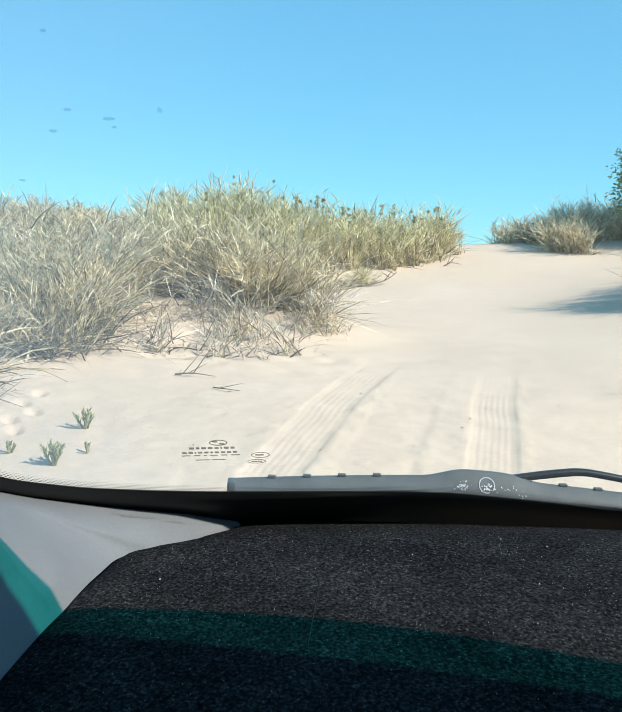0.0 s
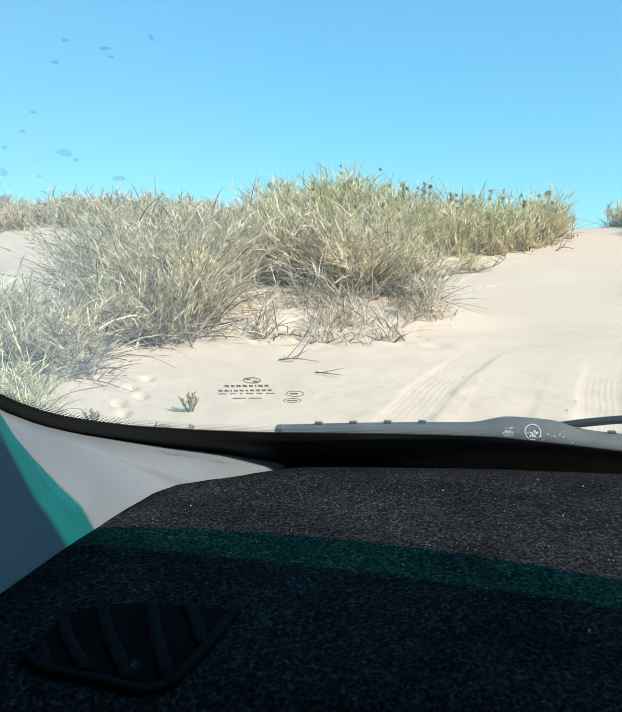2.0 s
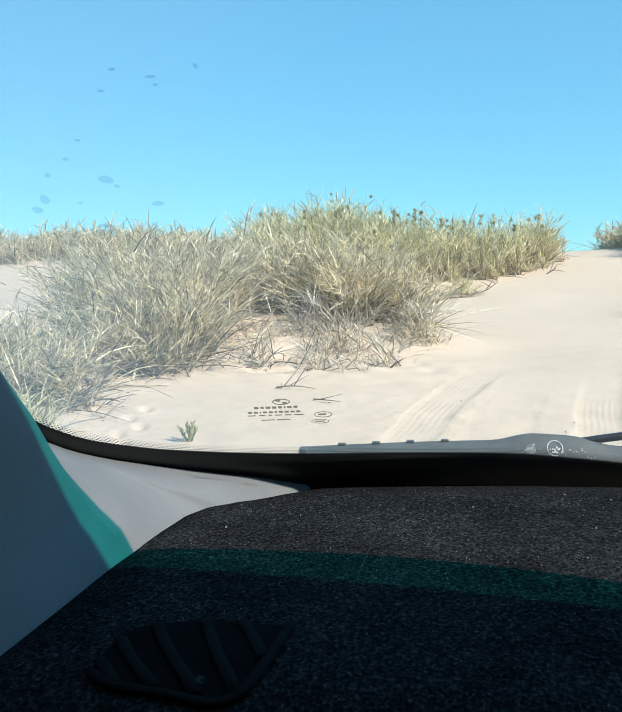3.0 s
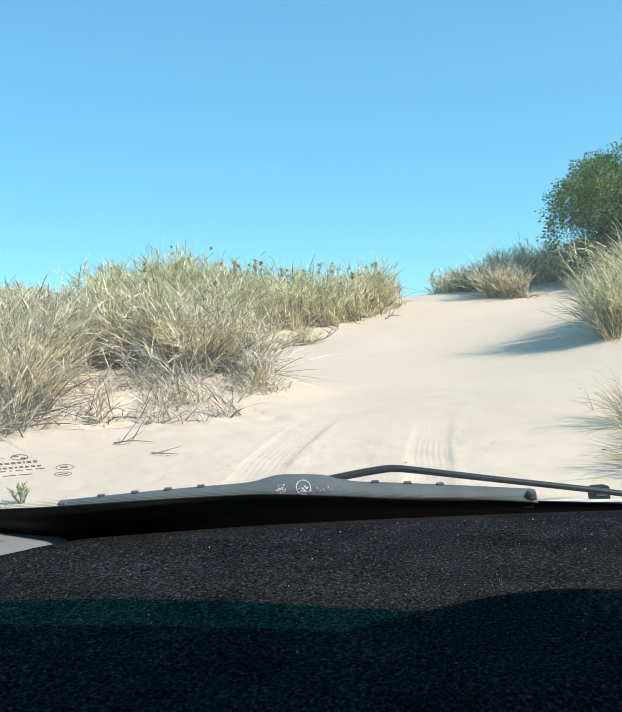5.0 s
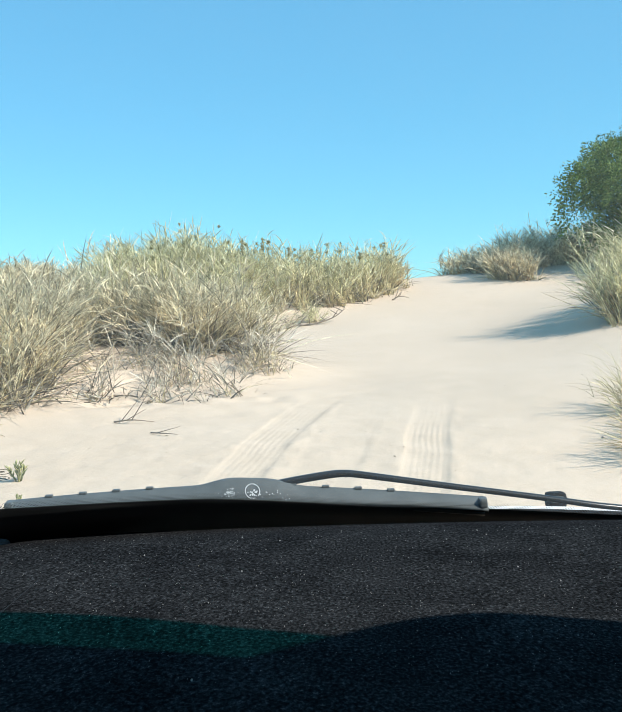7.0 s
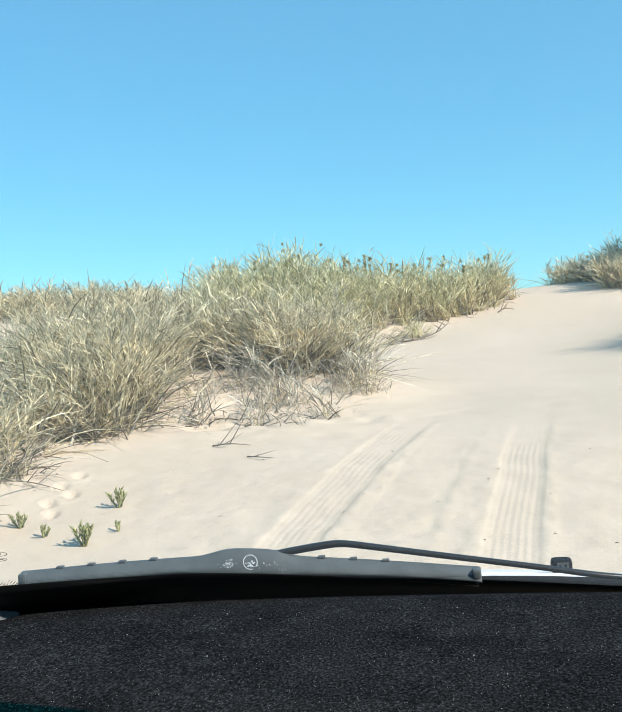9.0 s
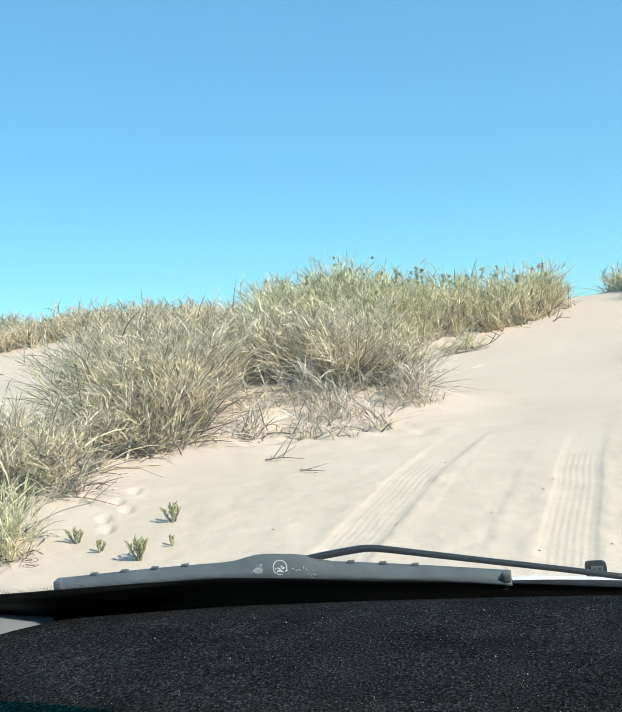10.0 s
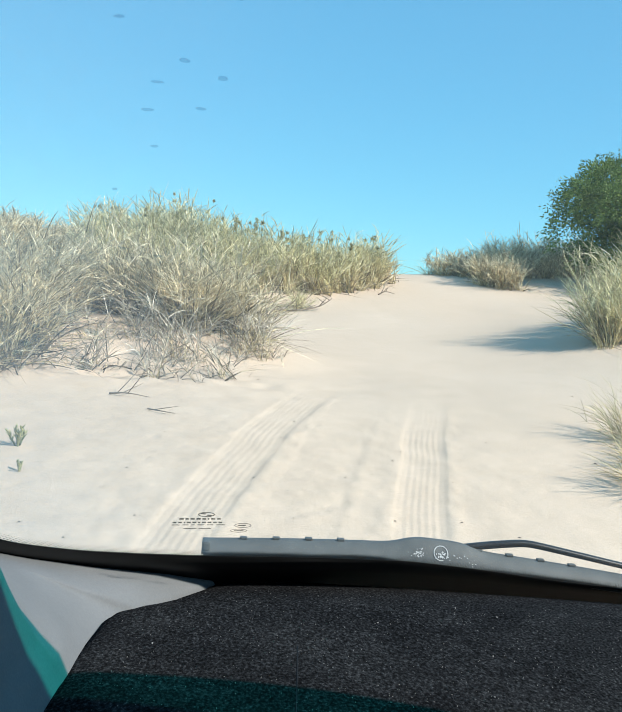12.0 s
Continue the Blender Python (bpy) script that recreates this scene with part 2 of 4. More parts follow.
PRINT = make_plain("white_print", (0.50, 0.52, 0.53), 0.7, 0, 500, 0.0, 0.3)
STAMP = make_glass("dark_print", (0.30, 0.31, 0.31), 0.0)
PAINT = make_plain("white_paint", (0.78, 0.79, 0.80), 0.25, 0, 8, 0.0, 0.03)
TYRE = make_plain("tyre_rubber", (0.025, 0.025, 0.026), 0.85, 0, 90, 0.002)
RIM = make_plain("alloy", (0.55, 0.56, 0.57), 0.35, 0.9, 50, 0.0)
SPECK = make_glass("dried_splash", (0.70, 0.76, 0.79), 0.0)
DROP_RIM = make_glass("drop_rim", (0.76, 0.84, 0.87), 0.02)


# ---------------------------------------------------------------- the dunes' shape
def lattice(x, y, seed):
    """Smooth value noise, -1 to 1, one metre to a cell."""
    xi, yi = np.floor(x), np.floor(y)
    fx, fy = x - xi, y - yi
    fx, fy = fx * fx * (3 - 2 * fx), fy * fy * (3 - 2 * fy)

    def h(a, b):
        s = np.sin(a * 127.1 + b * 311.7 + seed * 74.7) * 43758.5453
        return (s - np.floor(s)) * 2 - 1
    return (h(xi, yi) * (1 - fx) + h(xi + 1, yi) * fx) * (1 - fy) + (h(xi, yi + 1) * (1 - fx) + h(xi + 1, yi + 1) * fx) * fy


def hill(x, y, cx, cy, sx, sy, amp):
    return amp * np.exp(-((x - cx) / sx) ** 2 - ((y - cy) / sy) ** 2)


PROFILE_Y = np.array([-60, 2.4, 4.0, 5.5, 7.6, 9.6, 13.0, 16.5, 19.0, 22.0, 24.5, 30.0, 45.0, 80.0])
PROFILE_Z = np.array([0, 0, 0.125, 0.333, 0.614, 0.75, 0.98, 1.325, 1.735, 2.23, 2.28, 1.6, 0.3, 0.0])


def profile(y):
    return sum(np.interp(y + d, PROFILE_Y, PROFILE_Z) * w for d, w in ((-1.2, 0.1), (-0.6, 0.2), (0, 0.4), (0.6, 0.2), (1.2, 0.1)))


# Wheel ruts: the line x = a + b (y - 4) + c (y - 4)^2 from y0 to y1, with a half width, a depth and a height of the tread ribs.
RUTS = [(-0.44, 0.17, 0.015, 3.0, 8.6, 0.165, 0.0085, 0.0016), (0.80, 0.15, 0.008, 3.0, 8.0, 0.145, 0.009, 0.0017), (0.12, 0.16, 0.012, 3.0, 8.2, 0.22, 0.003, 0.0)]
FOOTPRINTS = [(-1.97, 6.42, 0.3), (-1.84, 6.25, 0.2), (-1.93, 6.05, 0.4), (-1.84, 5.85, 0.3), (-1.93, 6.7, 0.2)]


def ground_z(x, y, fine=True):
    x, y = np.asarray(x, float), np.asarray(y, float)
    z = profile(y)
    z = z + hill(x, y, -3.2, 19.0, 4.2, 2.6, 0.08) + hill(x, y, -1.6, 18.2, 1.7, 1.6, 0.44) + hill(x, y, -2.7, 9.8, 1.6, 1.3, 0.38) + hill(x, y, -0.7, 10.1, 1.2, 0.75, 0.26) + hill(x, y, -8.0, 21, 4.5, 4.0, 0.36)
    z = z + hill(x, y, -6.0, 13.5, 2.6, 2.2, 0.25) + hill(x, y, -4.2, 6.4, 1.8, 1.2, 0.2)
    z = z + hill(x, y, 8.2, 13.2, 3.0, 3.4, 1.25) + hill(x, y, 9.0, 22.5, 4.0, 4.0, 0.5) + hill(x, y, 5.2, 8.0, 2.2, 2.0, 0.25)
    far = np.clip((np.hypot(x, y) - 26) / 30, 0, 1)
    z = z * (1 - 0.5 * far * far) + far * 1.2 * lattice(x / 23, y / 23, 3) + far * 0.5 * lattice(x / 9, y / 9, 8)
    near = np.clip((y - 2.8) / 2.0, 0, 1)
    z = z + near * (0.045 * lattice(x / 2.3, y / 2.3, 1) + 0.010 * lattice(x / 0.8 + 5, y / 0.8, 2))
    if not fine:
        return z
    rough = np.exp(-(((x + 0.4) / 3.0) ** 2) - ((y - 5.2) / 2.6) ** 2)
    z = z + near * rough * (0.006 * lattice(x / 0.16, y / 0.16, 4) + 0.004 * lattice(x / 0.07, y / 0.07, 5))
    z = z + near * 0.002 * lattice(x / 0.25, y / 0.25, 6)
    foot = hill(x, y, -0.95, 8.6, 1.3, 0.65, 1.2) + hill(x, y, -3.0, 7.0, 0.9, 0.5, 0.6)
    z = z + foot * (0.055 * lattice(x / 0.42, y / 0.42, 12) + 0.03 * lattice(x / 0.17, y / 0.17, 13))
    for a, b, c, y0, y1, half, deep, rib in RUTS:
        d = x - (a + b * (y - 4) + c * (y - 4) ** 2) + 0.012 * lattice(x * 0, y / 0.35, 9)
        on = np.clip((y - y0) / 0.4, 0, 1) * np.clip((y1 - y) / 1.2, 0, 1)
        flat = 1 / (1 + np.exp(np.clip((np.abs(d) - half) / 0.008, -50, 50)))
        ribs = rib * (1 + 0.7 * lattice(x * 0 + 3, y / 0.4, 14)) * np.cos(d / half * math.pi * 7.0)
        berm = np.exp(-((d - half - 0.05) / 0.045) ** 2) * 0.007 + np.exp(-((d + half + 0.05) / 0.05) ** 2) * 0.003
        z = z + on * (flat * (-deep + ribs) + berm * deep / 0.012 * (0.6 + 0.7 * lattice(x * 0, y / 0.3, 11) + 0.5 * lattice(x / 0.05, y / 0.09, 15)))
    for fx, fy, turn in FOOTPRINTS:
        u, v = (x - fx) * math.cos(turn) + (y - fy) * math.sin(turn), -(x - fx) * math.sin(turn) + (y - fy) * math.cos(turn)
        r = np.hypot(u / 0.042, v / 0.085)
        z = z - 0.032 * np.exp(-r ** 4) + 0.008 * np.exp(-((r - 1.35) / 0.3) ** 2)
    return z


def axis_steps(inner, far, grow=1.22):
    """Grid lines: close together in the middle, wider and wider out to the horizon."""
    lo, hi, step = inner[0], inner[-1], inner[-1] - inner[-2]
    up, d = [], step
    while (up[-1] if up else hi) < far:
        d *= grow
        up.append((up[-1] if up else hi) + d)
    dn, d = [], inner[1] - inner[0]
    while (dn[-1] if dn else lo) > -far:
        d *= grow
        dn.append((dn[-1] if dn else lo) - d)
    return np.array(dn[::-1] + list(inner) + up)


def build_ground():
    xs = axis_steps(np.concatenate([np.arange(-12, -2.6, 0.1), np.arange(-2.6, -0.8, 0.03), np.arange(-0.8, 1.8, 0.012), np.arange(1.8, 3.2, 0.03), np.arange(3.2, 12, 0.1)]), 1500)
    ys = axis_steps(np.concatenate([np.arange(-3, 3, 0.15), np.arange(3, 9.5, 0.035), np.arange(9.5, 27, 0.1)]), 1500)
    gx, gy = np.meshgrid(xs, ys)
    gz = ground_z(gx, gy)
    verts = np.stack([gx, gy, gz], -1).reshape(-1, 3)
    w = len(xs)
    i, j = np.meshgrid(np.arange(len(xs) - 1), np.arange(len(ys) - 1))
    a = (j * w + i).ravel()
    ob = arrays("ground", verts, [np.stack([a, a + 1, a + w + 1, a + w], 1)], SAND, smooth=True)
    return tagged(ob, "pale dune sand with wheel ruts and footprints", "sand", kind="structure")


build_ground()
rng = np.random.default_rng(7)


# ---------------------------------------------------------------- grass
def ribbon(roots, ways, lengths, widths, droop, segments=4, sway=0.13):
    """Blades: ribbons that leave roots along ways and bend over by droop; returns verts and faces."""
    n = len(roots)
    side = np.cross(ways, rng.normal(size=(n, 3)))
    swing = rng.normal(0, sway, (n, 3)) * [1, 1, 0.6] * lengths[:, None]
    side /= np.linalg.norm(side, axis=1)[:, None] + 1e-9
    out = ways * np.array([1, 1, 0])
    out /= np.linalg.norm(out, axis=1)[:, None] + 1e-6
    rows = []
    for k in range(segments + 1):
        s = k / segments
        c = roots + ways * (lengths * s)[:, None] + (out * 0.35 - np.array([0, 0, 0.75])) * (lengths * droop * s * s)[:, None] + swing * s * s
        if k < segments:
            half = (widths * (1 - 0.55 * s) / 2)[:, None]
            rows += [c - side * half, c + side * half]
        else:
            rows.append(c)
    verts = np.stack(rows, 1)
    m = verts.shape[1]
    base = np.arange(n)[:, None] * m
    quads = np.concatenate([base + np.array([2 * k, 2 * k + 1, 2 * k + 3, 2 * k + 2]) for k in range(segments - 1)])
    tris = base + np.array([m - 3, m - 2, m - 1])
    return verts.reshape(-1, 3), [quads, tris]


def tuft_blades(x, y, per, height, width, spread, wind=(-0.12, 0.0), droop=0.35):
    """Blades of many tufts at x, y (arrays); height an array by tuft."""
    k = len(x)
    idx = np.repeat(np.arange(k), per)
    n = len(idx)
    r = 0.065 * np.sqrt(rng.random(n)) * (0.6 + height[idx])
    tilt = rng.normal(0, 0.28, (k, 2))
    a = rng.random(n) * math.tau
    px, py = x[idx] + r * np.cos(a), y[idx] + r * np.sin(a)
    roots = np.stack([px, py, ground_z(px, py, False) - 0.02], 1)
    lean = spread * np.abs(rng.normal(0.6, 0.5, n))
    b = a + rng.normal(0, 0.7, n)
    ways = np.stack([np.cos(b) * np.sin(lean) + wind[0] + tilt[idx, 0], np.sin(b) * np.sin(lean) + wind[1] + tilt[idx, 1], np.cos(lean)], 1)
    ways /= np.linalg.norm(ways, axis=1)[:, None]
    lengths = height[idx] * rng.uniform(0.35, 1.2, n)
    return ribbon(roots, ways, lengths, width * rng.uniform(0.6, 1.3, n), droop * rng.uniform(0.2, 1.6, n))


def leafy_stalks(x, y, stalks, leaves, height, width, spread, low, leaf, wind=(-0.1, 0.0)):
    """Stalks of many tufts at x, y and the short curling leaves that grow along them from the share low of their height up."""
    k = len(x)
    i = np.repeat(np.arange(k), stalks)
    n = len(i)
    tilt = rng.normal(0, 0.16, (k, 2))
    r, a = 0.06 * np.sqrt(rng.random(n)) * (0.6 + height[i]), rng.random(n) * math.tau
    px, py = x[i] + r * np.cos(a), y[i] + r * np.sin(a)
    roots = np.stack([px, py, ground_z(px, py, False) - 0.02], 1)
    lean, b = spread * np.abs(rng.normal(0.5, 0.4, n)), a + rng.normal(0, 0.6, n)
    ways = np.stack([np.cos(b) * np.sin(lean) + wind[0] + tilt[i, 0], np.sin(b) * np.sin(lean) + wind[1] + tilt[i, 1], np.cos(lean)], 1)
    ways /= np.linalg.norm(ways, axis=1)[:, None]
    lengths, droop = height[i] * rng.uniform(0.5, 1.0, n), rng.uniform(0.02, 0.3, n)
    bare = ribbon(roots, ways, lengths, width * rng.uniform(0.7, 1.2, n), droop, 3, 0.0)
    j = np.repeat(np.arange(n), leaves)
    m = len(j)
    s = low + (1 - low) * rng.random(m) ** 0.7
    out = ways * np.array([1, 1, 0])
    out /= np.linalg.norm(out, axis=1)[:, None] + 1e-6
    at = roots[j] + ways[j] * (lengths[j] * s)[:, None] + (out[j] * 0.35 - np.array([0, 0, 0.75])) * (lengths[j] * droop[j] * s * s)[:, None]
    c = rng.random(m) * math.tau
    go = np.stack([np.cos(c), np.sin(c), np.zeros(m)], 1) * rng.uniform(0.2, 0.9, m)[:, None] + ways[j] * 1.05 + rng.normal(0, 0.16, (m, 3))
    go /= np.linalg.norm(go, axis=1)[:, None]
    green = ribbon(at, go, leaf * rng.uniform(0.5, 1.3, m), width * rng.uniform(0.6, 1.2, m), rng.uniform(0.05, 0.6, m), 3, 0.12)
    return bare, green


def scatter(cx, cy, rx, ry, n, edge=0.25):
    """n points in an uneven oval."""
    out = np.zeros((0, 2))
    while len(out) < n:
        p = rng.uniform(-1.15, 1.15, (n * 2, 2))
        a = np.arctan2(p[:, 1], p[:, 0])
        limit = 1 + edge * (np.sin(a * 3 + cx) * 0.5 + np.sin(a * 7 + cy) * 0.3)
        q = p[np.hypot(p[:, 0], p[:, 1]) < limit] * (rx, ry) + (cx, cy)
        out = np.concatenate([out, q])
    return out[:n, 0], out[:n, 1]


def tussocks(cx, cy, rx, ry, n, each, radius=0.16):
    """Tufts in n close groups, with gaps between the groups."""
    gx, gy = scatter(cx, cy, rx, ry, n)
    x, y = np.repeat(gx, each), np.repeat(gy, each)
    return x + rng.normal(0, radius * 0.6, len(x)), y + rng.normal(0, radius * 0.6, len(x))


def seed_heads(x, y, z, size):
    """Spiky round heads: short thin spikes from each centre, on a stem."""
    k, per = len(x), 44
    idx = np.repeat(np.arange(k), per)
    w = rng.normal(size=(len(idx), 3))
    w /= np.linalg.norm(w, axis=1)[:, None]
    c = np.stack([x, y, z], 1)[idx]
    v1, f1 = ribbon(c, w, size[idx] * rng.uniform(0.7, 1.1, len(idx)), np.full(len(idx), 0.010), np.zeros(len(idx)), 2, 0.05)
    foot = np.stack([x, y, ground_z(x, y, False)], 1)
    up = np.stack([x, y, z], 1) - foot
    length = np.linalg.norm(up, axis=1)
    v2, f2 = ribbon(foot, up / length[:, None], length, np.full(k, 0.008), np.zeros(k), 2)
    return np.concatenate([v1, v2]), f1 + [f + len(v1) for f in f2]


def stems(x, y, n, length, width, steep=0.7):
    """Dead stems that sprawl low over the sand."""
    i = rng.integers(0, len(x), n)
    px, py = x[i] + rng.normal(0, 0.12, n), y[i] + rng.normal(0, 0.12, n)
    a = rng.random(n) * math.tau
    lift = rng.uniform(0.05, steep, n)
    ways = np.stack([np.cos(a), np.sin(a), lift], 1)
    ways /= np.linalg.norm(ways, axis=1)[:, None]
    roots = np.stack([px, py, ground_z(px, py, False)], 1)
    return ribbon(roots, ways, length * rng.uniform(0.3, 1.1, n), width * rng.uniform(0.6, 1.5, n), 0.35 * rng.uniform(0.3, 1.2, n))


def clump(label, spots, per, tall, width, skin, spread=0.6, straw=0.3, heads=0, dead=0, droop=0.4, steep=0.7, low=0.3, leaf=0.3, stem_skin=None, twigs=5, group="dune grass clumps"):
    """One clump of dune grass from its tufts' places, with dead blades, stems and seed heads as parts."""
    x, y = spots
    thing = empty("grass_clump", (float(x.mean()), float(y.mean()), float(ground_z(x.mean(), y.mean(), False))), label, "grass", group)
    back = Matrix.Translation(-thing.location)
    h = tall * rng.uniform(0.5, 1.22, len(x))
    made = []
    bare, green = leafy_stalks(x, y, max(2, per // 5), 7, h, width, spread, low, leaf)
    made.append(arrays("blades", *green, skin, thing))
    made.append(arrays("stalks", *bare, STRAW, thing, "pale straw stalks"))
    v, f = tuft_blades(x, y, max(2, per // 4), h * 0.95, width * 0.8, spread, droop=droop)
    made.append(arrays("long_blades", v, f, skin, thing))
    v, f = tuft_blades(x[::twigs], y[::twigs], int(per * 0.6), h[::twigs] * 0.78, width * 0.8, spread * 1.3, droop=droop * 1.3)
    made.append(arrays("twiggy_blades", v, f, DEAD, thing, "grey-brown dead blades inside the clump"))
    if straw:
        v, f = tuft_blades(x, y, max(2, int(per * straw * 0.4)), h * 0.8, width * 1.1, spread * 1.15, droop=droop)
        made.append(arrays("dry_blades", v, f, STRAW, thing, "straw-coloured dry blades"))
    if dead:
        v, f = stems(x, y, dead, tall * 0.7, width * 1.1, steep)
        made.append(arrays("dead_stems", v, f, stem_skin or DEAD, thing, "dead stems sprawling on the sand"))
    if heads:
        i = rng.integers(0, len(x), heads)
        z = ground_z(x[i], y[i], False) + h[i] * rng.uniform(0.64, 0.90, heads)
        v, f = seed_heads(x[i], y[i], z, rng.uniform(0.045, 0.078, heads))
        made.append(arrays("seed_heads", v, f, SEED, thing, "spiky olive-brown seed heads"))
    for ob in made:
        ob.matrix_parent_inverse = back
        tagged(ob, kind="stuff")
    return thing


def band(points, half, n):
    """Places scattered along a line of points."""
    line = spline([(a, b, 0) for a, b in points], 60)
    i = rng.integers(0, 60, n)
    t = rng.random(n)
    x = np.array([line[k].x * (1 - u) + line[k + 1].x * u for k, u in zip(i, t)]) + rng.normal(0, half * 0.3, n)
    y = np.array([line[k].y * (1 - u) + line[k + 1].y * u for k, u in zip(i, t)]) + rng.uniform(-half, half, n)
    return x, y


def joined_spots(*groups):
    return np.concatenate([g[0] for g in groups]), np.concatenate([g[1] for g in groups])


# The clump beside the track, nearest to the car.
clump("large grey-green clump of long dune grass on a low sand mound", joined_spots(tussocks(-2.45, 9.2, 0.62, 0.7, 23, 3), tussocks(-2.1, 8.35, 0.4, 0.22, 5, 3), tussocks(-3.1, 9.5, 0.28, 0.45, 6, 3)),
      54, 1.02, 0.0115, GREEN_GREY, 0.70, 0.4, dead=1100, steep=2.8, twigs=2, low=0.4)
clump("sprawling grey-green dune grass above a slip of bare sand", joined_spots(tussocks(-0.7, 10.25, 0.82, 0.4, 22, 3), tussocks(-1.5, 10.1, 0.4, 0.35, 7, 3)),
      54, 0.98, 0.0115, GREEN_GREY, 0.76, 0.45, dead=800, steep=2.4, twigs=3, low=0.4)
clump("bare bleached grass stems standing in the slipping sand", joined_spots(tussocks(-0.95, 9.2, 0.78, 0.36, 9, 3), tussocks(-0.05, 9.6, 0.32, 0.22, 5, 3)),
      10, 0.5, 0.0085, BLEACHED, 0.7, 0.7, dead=330, steep=2.6, low=0.55, stem_skin=BLEACHED)
clump("thin grey grass stems at the foot of the sand slip", scatter(-0.85, 8.55, 0.75, 0.3, 16), 9, 0.36, 0.009, BLEACHED, 0.9, 0.6, dead=130, steep=1.6, low=0.5)
clump("grey-green dune grass hanging over the sand slope", tussocks(-2.6, 8.1, 0.25, 0.2, 5, 3), 44, 0.75, 0.013, GREEN_GREY, 0.85, 0.4, dead=260, steep=1.5)
# The hump behind it.
clump("tall green dune grass with dark seed heads on the dune top", joined_spots(tussocks(-1.75, 18.2, 1.4, 1.3, 40, 3), tussocks(-1.2, 16.8, 1.2, 0.8, 18, 3)),
      48, 1.10, 0.017, GREEN, 0.52, 0.35, heads=110, dead=160, steep=1.5, low=0.4, leaf=0.34)
clump("green and straw dune grass on the dune top", band([(-0.6, 17.6), (0.5, 18.3), (1.3, 19.0)], 0.85, 58), 56, 1.12, 0.017, GREEN, 0.44, 0.8, heads=100, dead=260, steep=2.2, low=0.5, leaf=0.34)
clump("straw-footed dune grass at the dune's shoulder", band([(1.2, 19.0), (2.0, 19.7), (2.6, 20.3)], 0.7, 34), 56, 1.08, 0.017, GREEN, 0.46, 1.2, heads=50, dead=240, steep=2.2, low=0.52, leaf=0.32)
clump("thin straw grass at the end of the dune", band([(2.6, 20.3), (3.0, 20.6)], 0.35, 13), 32, 0.68, 0.017, STRAW, 0.6, 0.4, heads=5, dead=30)
clump("low green tuft at the foot of the dune", scatter(-0.35, 16.6, 0.22, 0.18, 7), 40, 0.62, 0.018, GREEN, 0.6, 0.4, dead=40)
# The slope between the two, and the ridge beyond.
clump("dense grey-green dune grass on the slope behind the mound", tussocks(-1.5, 12.6, 1.0, 1.9, 36, 3), 42, 0.90, 0.015, GREEN_GREY, 0.65, 0.4, heads=6, dead=120)
clump("grey dune grass on the slope", tussocks(-2.9, 12.8, 0.5, 1.0, 9, 3), 36, 0.62, 0.016, GREEN_GREY, 0.65, 0.35, heads=6, dead=120)
clump("grey-green dune grass along the far ridge", band([(-3.2, 19.6), (-5.5, 20.2), (-8.0, 20.6)], 1.1, 150), 36, 0.66, 0.020, GREEN_GREY, 0.6, 0.35, heads=5, dead=60)
clump("pale dune grass along the far ridge", band([(-8.0, 20.6), (-10.5, 20.4), (-13.5, 20.0)], 1.3, 150), 34, 0.7, 0.020, GREEN_GREY, 0.6, 0.4, heads=4, dead=60)
# Beside the track on the passenger's side.
clump("grey twiggy dune grass with a few green blades", tussocks(-3.0, 6.95, 0.8, 0.5, 19, 3), 36, 0.74, 0.0105, GREEN_GREY, 0.9, 0.3, dead=900, droop=0.55, steep=1.6, twigs=2, low=0.4)
clump("small yellow-green tuft of dune grass on bare sand", scatter(-2.5, 5.5, 0.3, 0.22, 12), 40, 0.42, 0.009, GREEN, 0.8, 0.4, dead=60)
clump("tall bleached grass stems", scatter(-4.3, 7.6, 0.3, 0.3, 10), 40, 1.3, 0.006, STRAW, 0.35, 0.3, heads=3)
# The far side of the gap.
clump("grey-green grass beside the gap in the dune", band([(4.2, 22.2), (5.2, 21.8), (6.0, 21.6)], 0.45, 70), 34, 0.6, 0.018, GREEN_GREY, 0.55, 0.4, heads=8, dead=30)
clump("shaded grey-green tuft at the edge of the sand", scatter(5.35, 20.4, 0.45, 0.4, 26), 40, 0.8, 0.016, GREEN_GREY, 0.55, 0.35, dead=60)
clump("grey-green grass rising behind the sand", band([(5.6, 22.0), (6.8, 22.3), (8.5, 23.0)], 0.9, 110), 36, 0.95, 0.018, GREEN_GREY, 0.5, 0.35, heads=8)
clump("tall straw and green grass on the bank", joined_spots(scatter(6.3, 12.9, 1.1, 0.7, 85), scatter(7.7, 13.6, 1.2, 1.0, 60), band([(4.55, 12.15), (5.05, 12.35), (5.6, 12.6)], 0.22, 34)), 46, 1.3, 0.012, GREEN, 0.45, 0.9, heads=10, dead=200, low=0.4, leaf=0.34)
clump("thin straw tuft that throws a long shadow", joined_spots(scatter(2.95, 6.9, 0.22, 0.12, 9), scatter(2.9, 6.35, 0.2, 0.12, 8), scatter(2.65, 5.85, 0.15, 0.1, 6)), 34, 0.34, 0.006, STRAW, 0.9, 0.3, dead=40)
